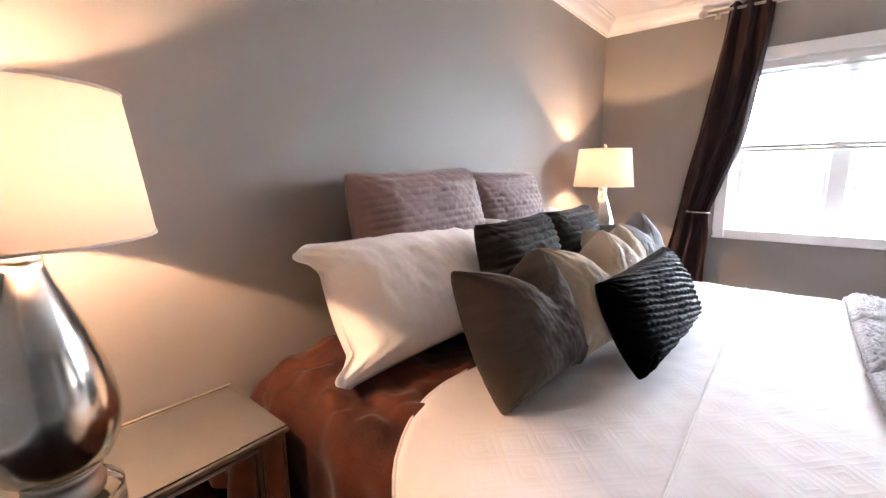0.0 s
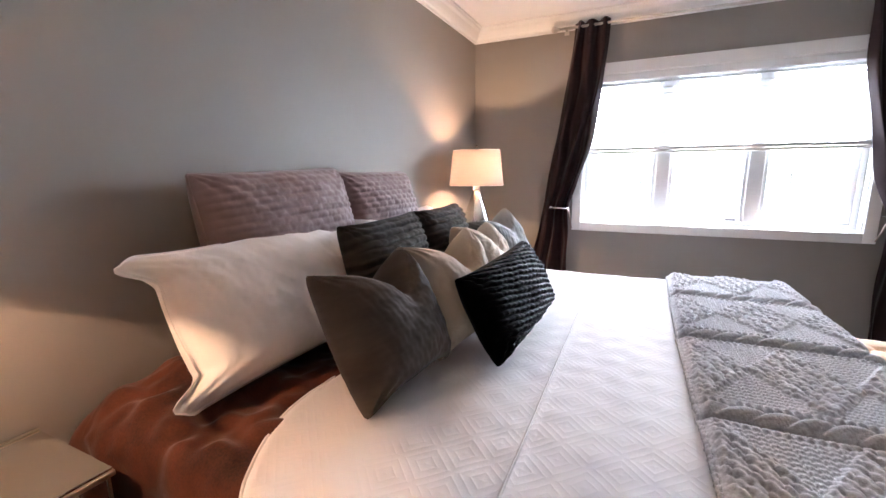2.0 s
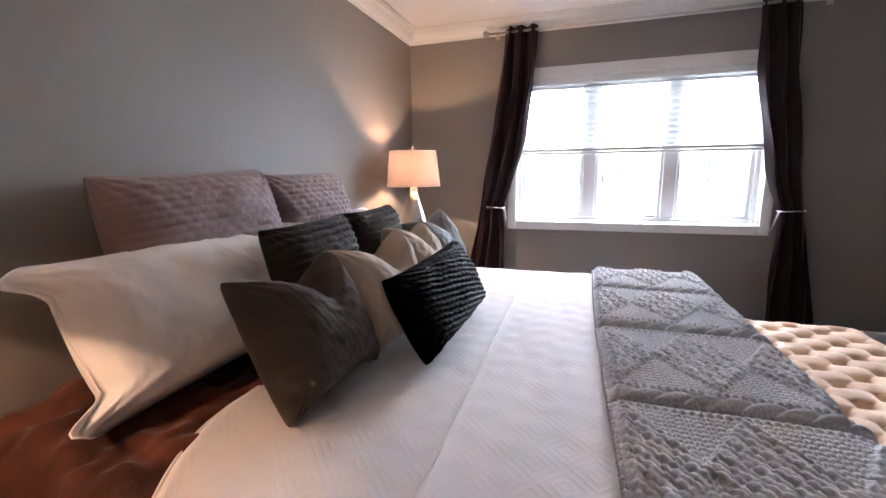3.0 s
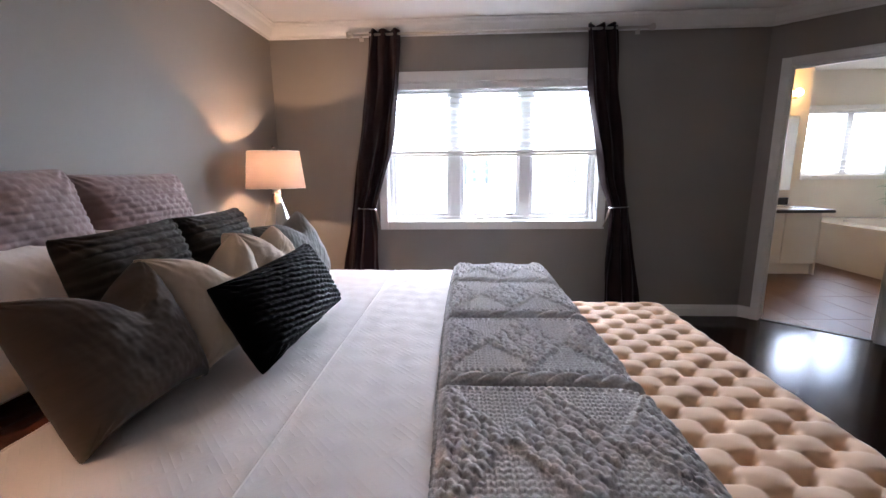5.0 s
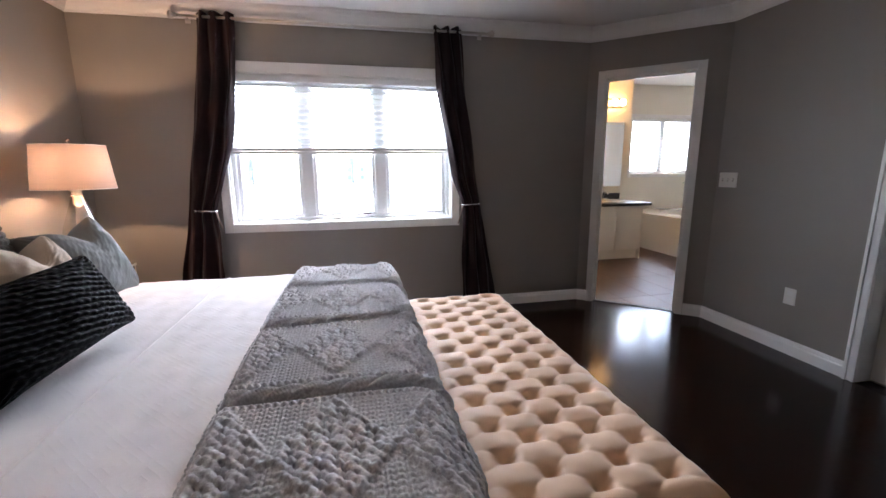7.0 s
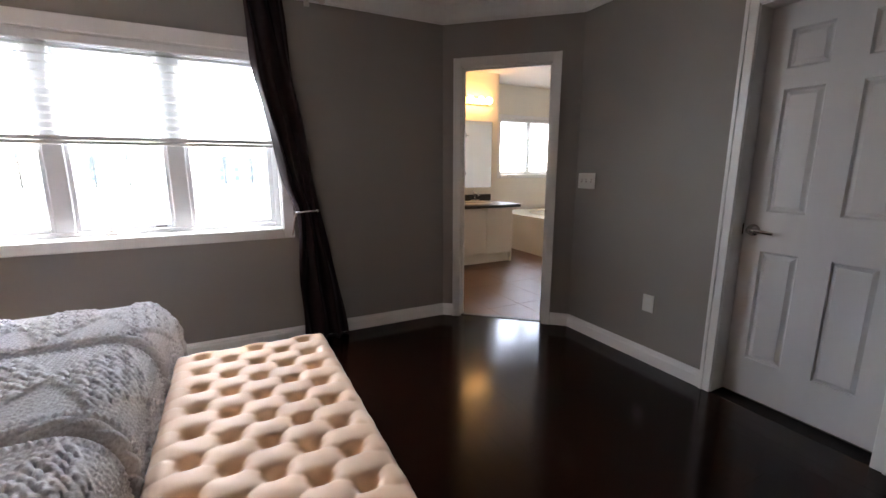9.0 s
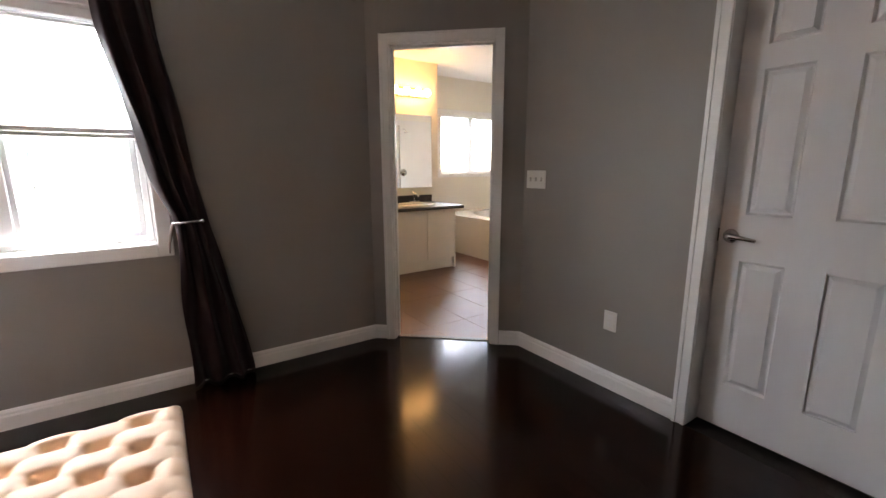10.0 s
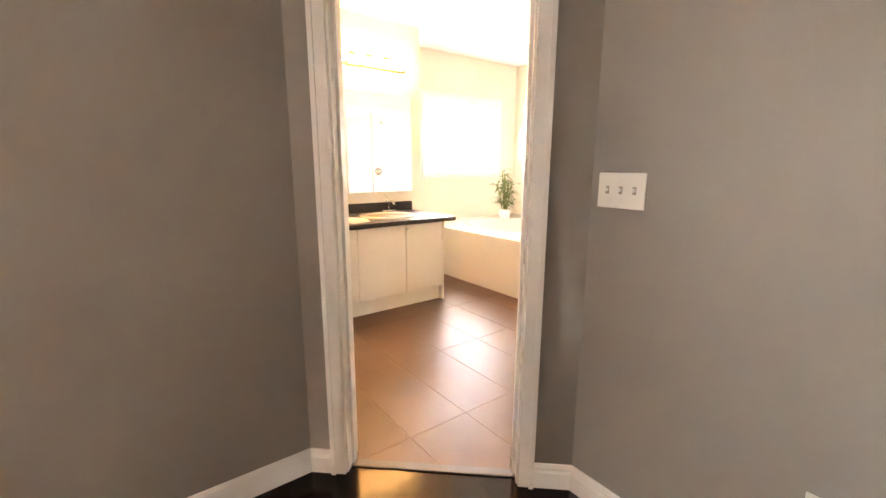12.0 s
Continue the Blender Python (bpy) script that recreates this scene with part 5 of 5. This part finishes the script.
house(4.0, 150, 13, 10, 6.0, "pale sided two-storey house beyond the lawn")
house(-40.0, 165, 14, 10, 5.6, "pale sided house with grey roof in the distance")
house(60.0, 160, 12, 10, 5.6, "pale two-storey house behind the fence")
fence = empty("fence", "weathered wooden board fence across the yard", "fence", (0, 55, -3.2))
bpy.context.view_layer.update()
post_me = board_me = None
for k in range(29):
    xx = -35 + 2.5 * k
    if post_me is None:
        p = link("post", boxes((-0.06, 0.06, -0.06, 0.06, 0, 1.9)), M_FENCE)
        post_me = p.data
        bm = bmesh.new()
        for j in range(14):
            box(0.08 + j * 0.17, 0.235 + j * 0.17, -0.015, 0.015, 0.08, 1.75, bm=bm)
        bo = link("board_bay", bm, M_FENCE)
        board_me = bo.data
    else:
        p, bo = new("post", post_me), new("board_bay", board_me)
    for o in (p, bo):
        o.matrix_world = Matrix.Translation((xx, 55, -3.2))
        at_world(o, fence)


def conifer(x, y, h, seed):
    rng = random.Random(seed)
    tr = empty("conifer_tree", "conifer beyond the lawn, its needles coloured pale for haze", "tree", (x, y, -3.2), group="trees outside")
    bpy.context.view_layer.update()
    wpart("trunk", tube([(x, y, -3.2), (x + 0.05, y, -3.2 + h * 0.5), (x, y, -3.2 + h * 0.97)], [0.16, 0.1, 0.02], 8), M_BARK, tr)
    bm = bmesh.new()
    for k in range(320):
        s = rng.random() ** 0.8
        zz = -3.2 + h * (0.12 + 0.86 * s)
        rad = (1 - s) * h * 0.34 * rng.uniform(0.3, 1.1)
        a_ = rng.uniform(0, 6.28)
        o = Vector((x + rad * math.cos(a_), y + rad * math.sin(a_), zz - rad * 0.25))
        out = Vector((math.cos(a_), math.sin(a_), -0.35)) * rng.uniform(0.25, 0.6)
        sd = Vector((-math.sin(a_), math.cos(a_), rng.uniform(-0.3, 0.3))) * rng.uniform(0.12, 0.28)
        v = [bm.verts.new(c_) for c_ in (o - out * 0.5, o + sd, o + out, o - sd, o + Vector((0, 0, 0.14)))]
        for f in ((0, 1, 4), (1, 2, 4), (2, 3, 4), (3, 0, 4), (0, 3, 2, 1)):
            bm.faces.new([v[i] for i in f])
    # crown takes the needle colour already lightened for haze
    wpart("crown", bm, M_HAZED_NEEDLE, tr)


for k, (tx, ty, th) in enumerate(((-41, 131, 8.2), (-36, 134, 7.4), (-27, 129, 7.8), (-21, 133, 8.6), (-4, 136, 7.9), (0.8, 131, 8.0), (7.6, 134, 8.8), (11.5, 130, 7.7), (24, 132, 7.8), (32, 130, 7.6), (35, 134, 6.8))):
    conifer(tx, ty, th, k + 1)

# ---- floor planks and tiles ----
rng = random.Random(11)
plank_mesh = {}
LENGTHS = (0.9, 1.2, 1.5)


def plank_data(length):
    if length not in plank_mesh:
        bm = box(-0.04485, 0.04485, 0.0002, length - 0.0002, -0.013, 0.0, 0.00025, segs=1)
        me = bpy.data.meshes.new("plank")
        bm.to_mesh(me)
        bm.free()
        me.materials.append(M_FLOOR)
        plank_mesh[length] = me
    return plank_mesh[length]


def cut_piece(me, place, out, keep):
    """A copy of a plank or tile sawn along the doorway line; keep: which side of it stays."""
    bm = bmesh.new()
    bm.from_mesh(me)
    bm.transform(place)
    cut = bmesh.ops.bisect_plane(bm, geom=[*bm.verts, *bm.edges, *bm.faces], plane_co=CA + COUT * out, plane_no=COUT, clear_inner=keep > 0, clear_outer=keep < 0)
    rim = [e for e in cut["geom_cut"] if isinstance(e, bmesh.types.BMEdge)]
    if rim:
        bmesh.ops.holes_fill(bm, edges=rim)
    bm.transform(place.inverted())
    out_me = bpy.data.meshes.new(me.name)
    bm.to_mesh(out_me)
    bm.free()
    out_me.materials.append(me.materials[0])
    return out_me


xx = XH + 0.045
while xx < XR + 0.02:
    yy = YB
    while yy < YW - 0.02:
        ln = rng.choice(LENGTHS) if yy > YB else rng.choice((0.4, 0.6, 0.8, 1.0, 1.2))
        ln = round(YW - yy, 3) if yy + ln > YW - 0.2 else ln
        place = Matrix.Translation((xx, yy, 0))
        ends = [(Vector((xx + s, yy + e, 0)) - CA).dot(COUT) for s in (-0.045, 0.045) for e in (0, ln)]
        if max(ends) < 0.05:
            shared("plank", plank_data(ln), floor, place)
        elif min(ends) < 0.045:
            shared("plank", cut_piece(plank_data(ln), place, 0.048, -1), floor, place)
        yy += ln
    xx += 0.09
bm = box(-0.1655, 0.1655, -0.333, 0.333, -0.006, 0.0, 0.0012, segs=1)
tile_me = bpy.data.meshes.new("tile")
bm.to_mesh(tile_me)
bm.free()
tile_me.materials.append(M_TILE)
for i in range(-2, 11):
    for j in range(0, 6):
        tx, ty = 3.66 + 0.335 * i, 3.60 + 0.67 * j
        rel = Vector((tx, ty, 0)) - CA
        if rel.dot(COUT) < -0.30 or tx < BX0 or tx > TX + 0.1:
            continue
        place = Matrix.Translation((tx, ty, 0.0))
        near_line = rel.dot(COUT) < 0.06 + 0.40
        shared("tile", cut_piece(tile_me, place, 0.057, 1) if near_line else tile_me, bath_floor, place)
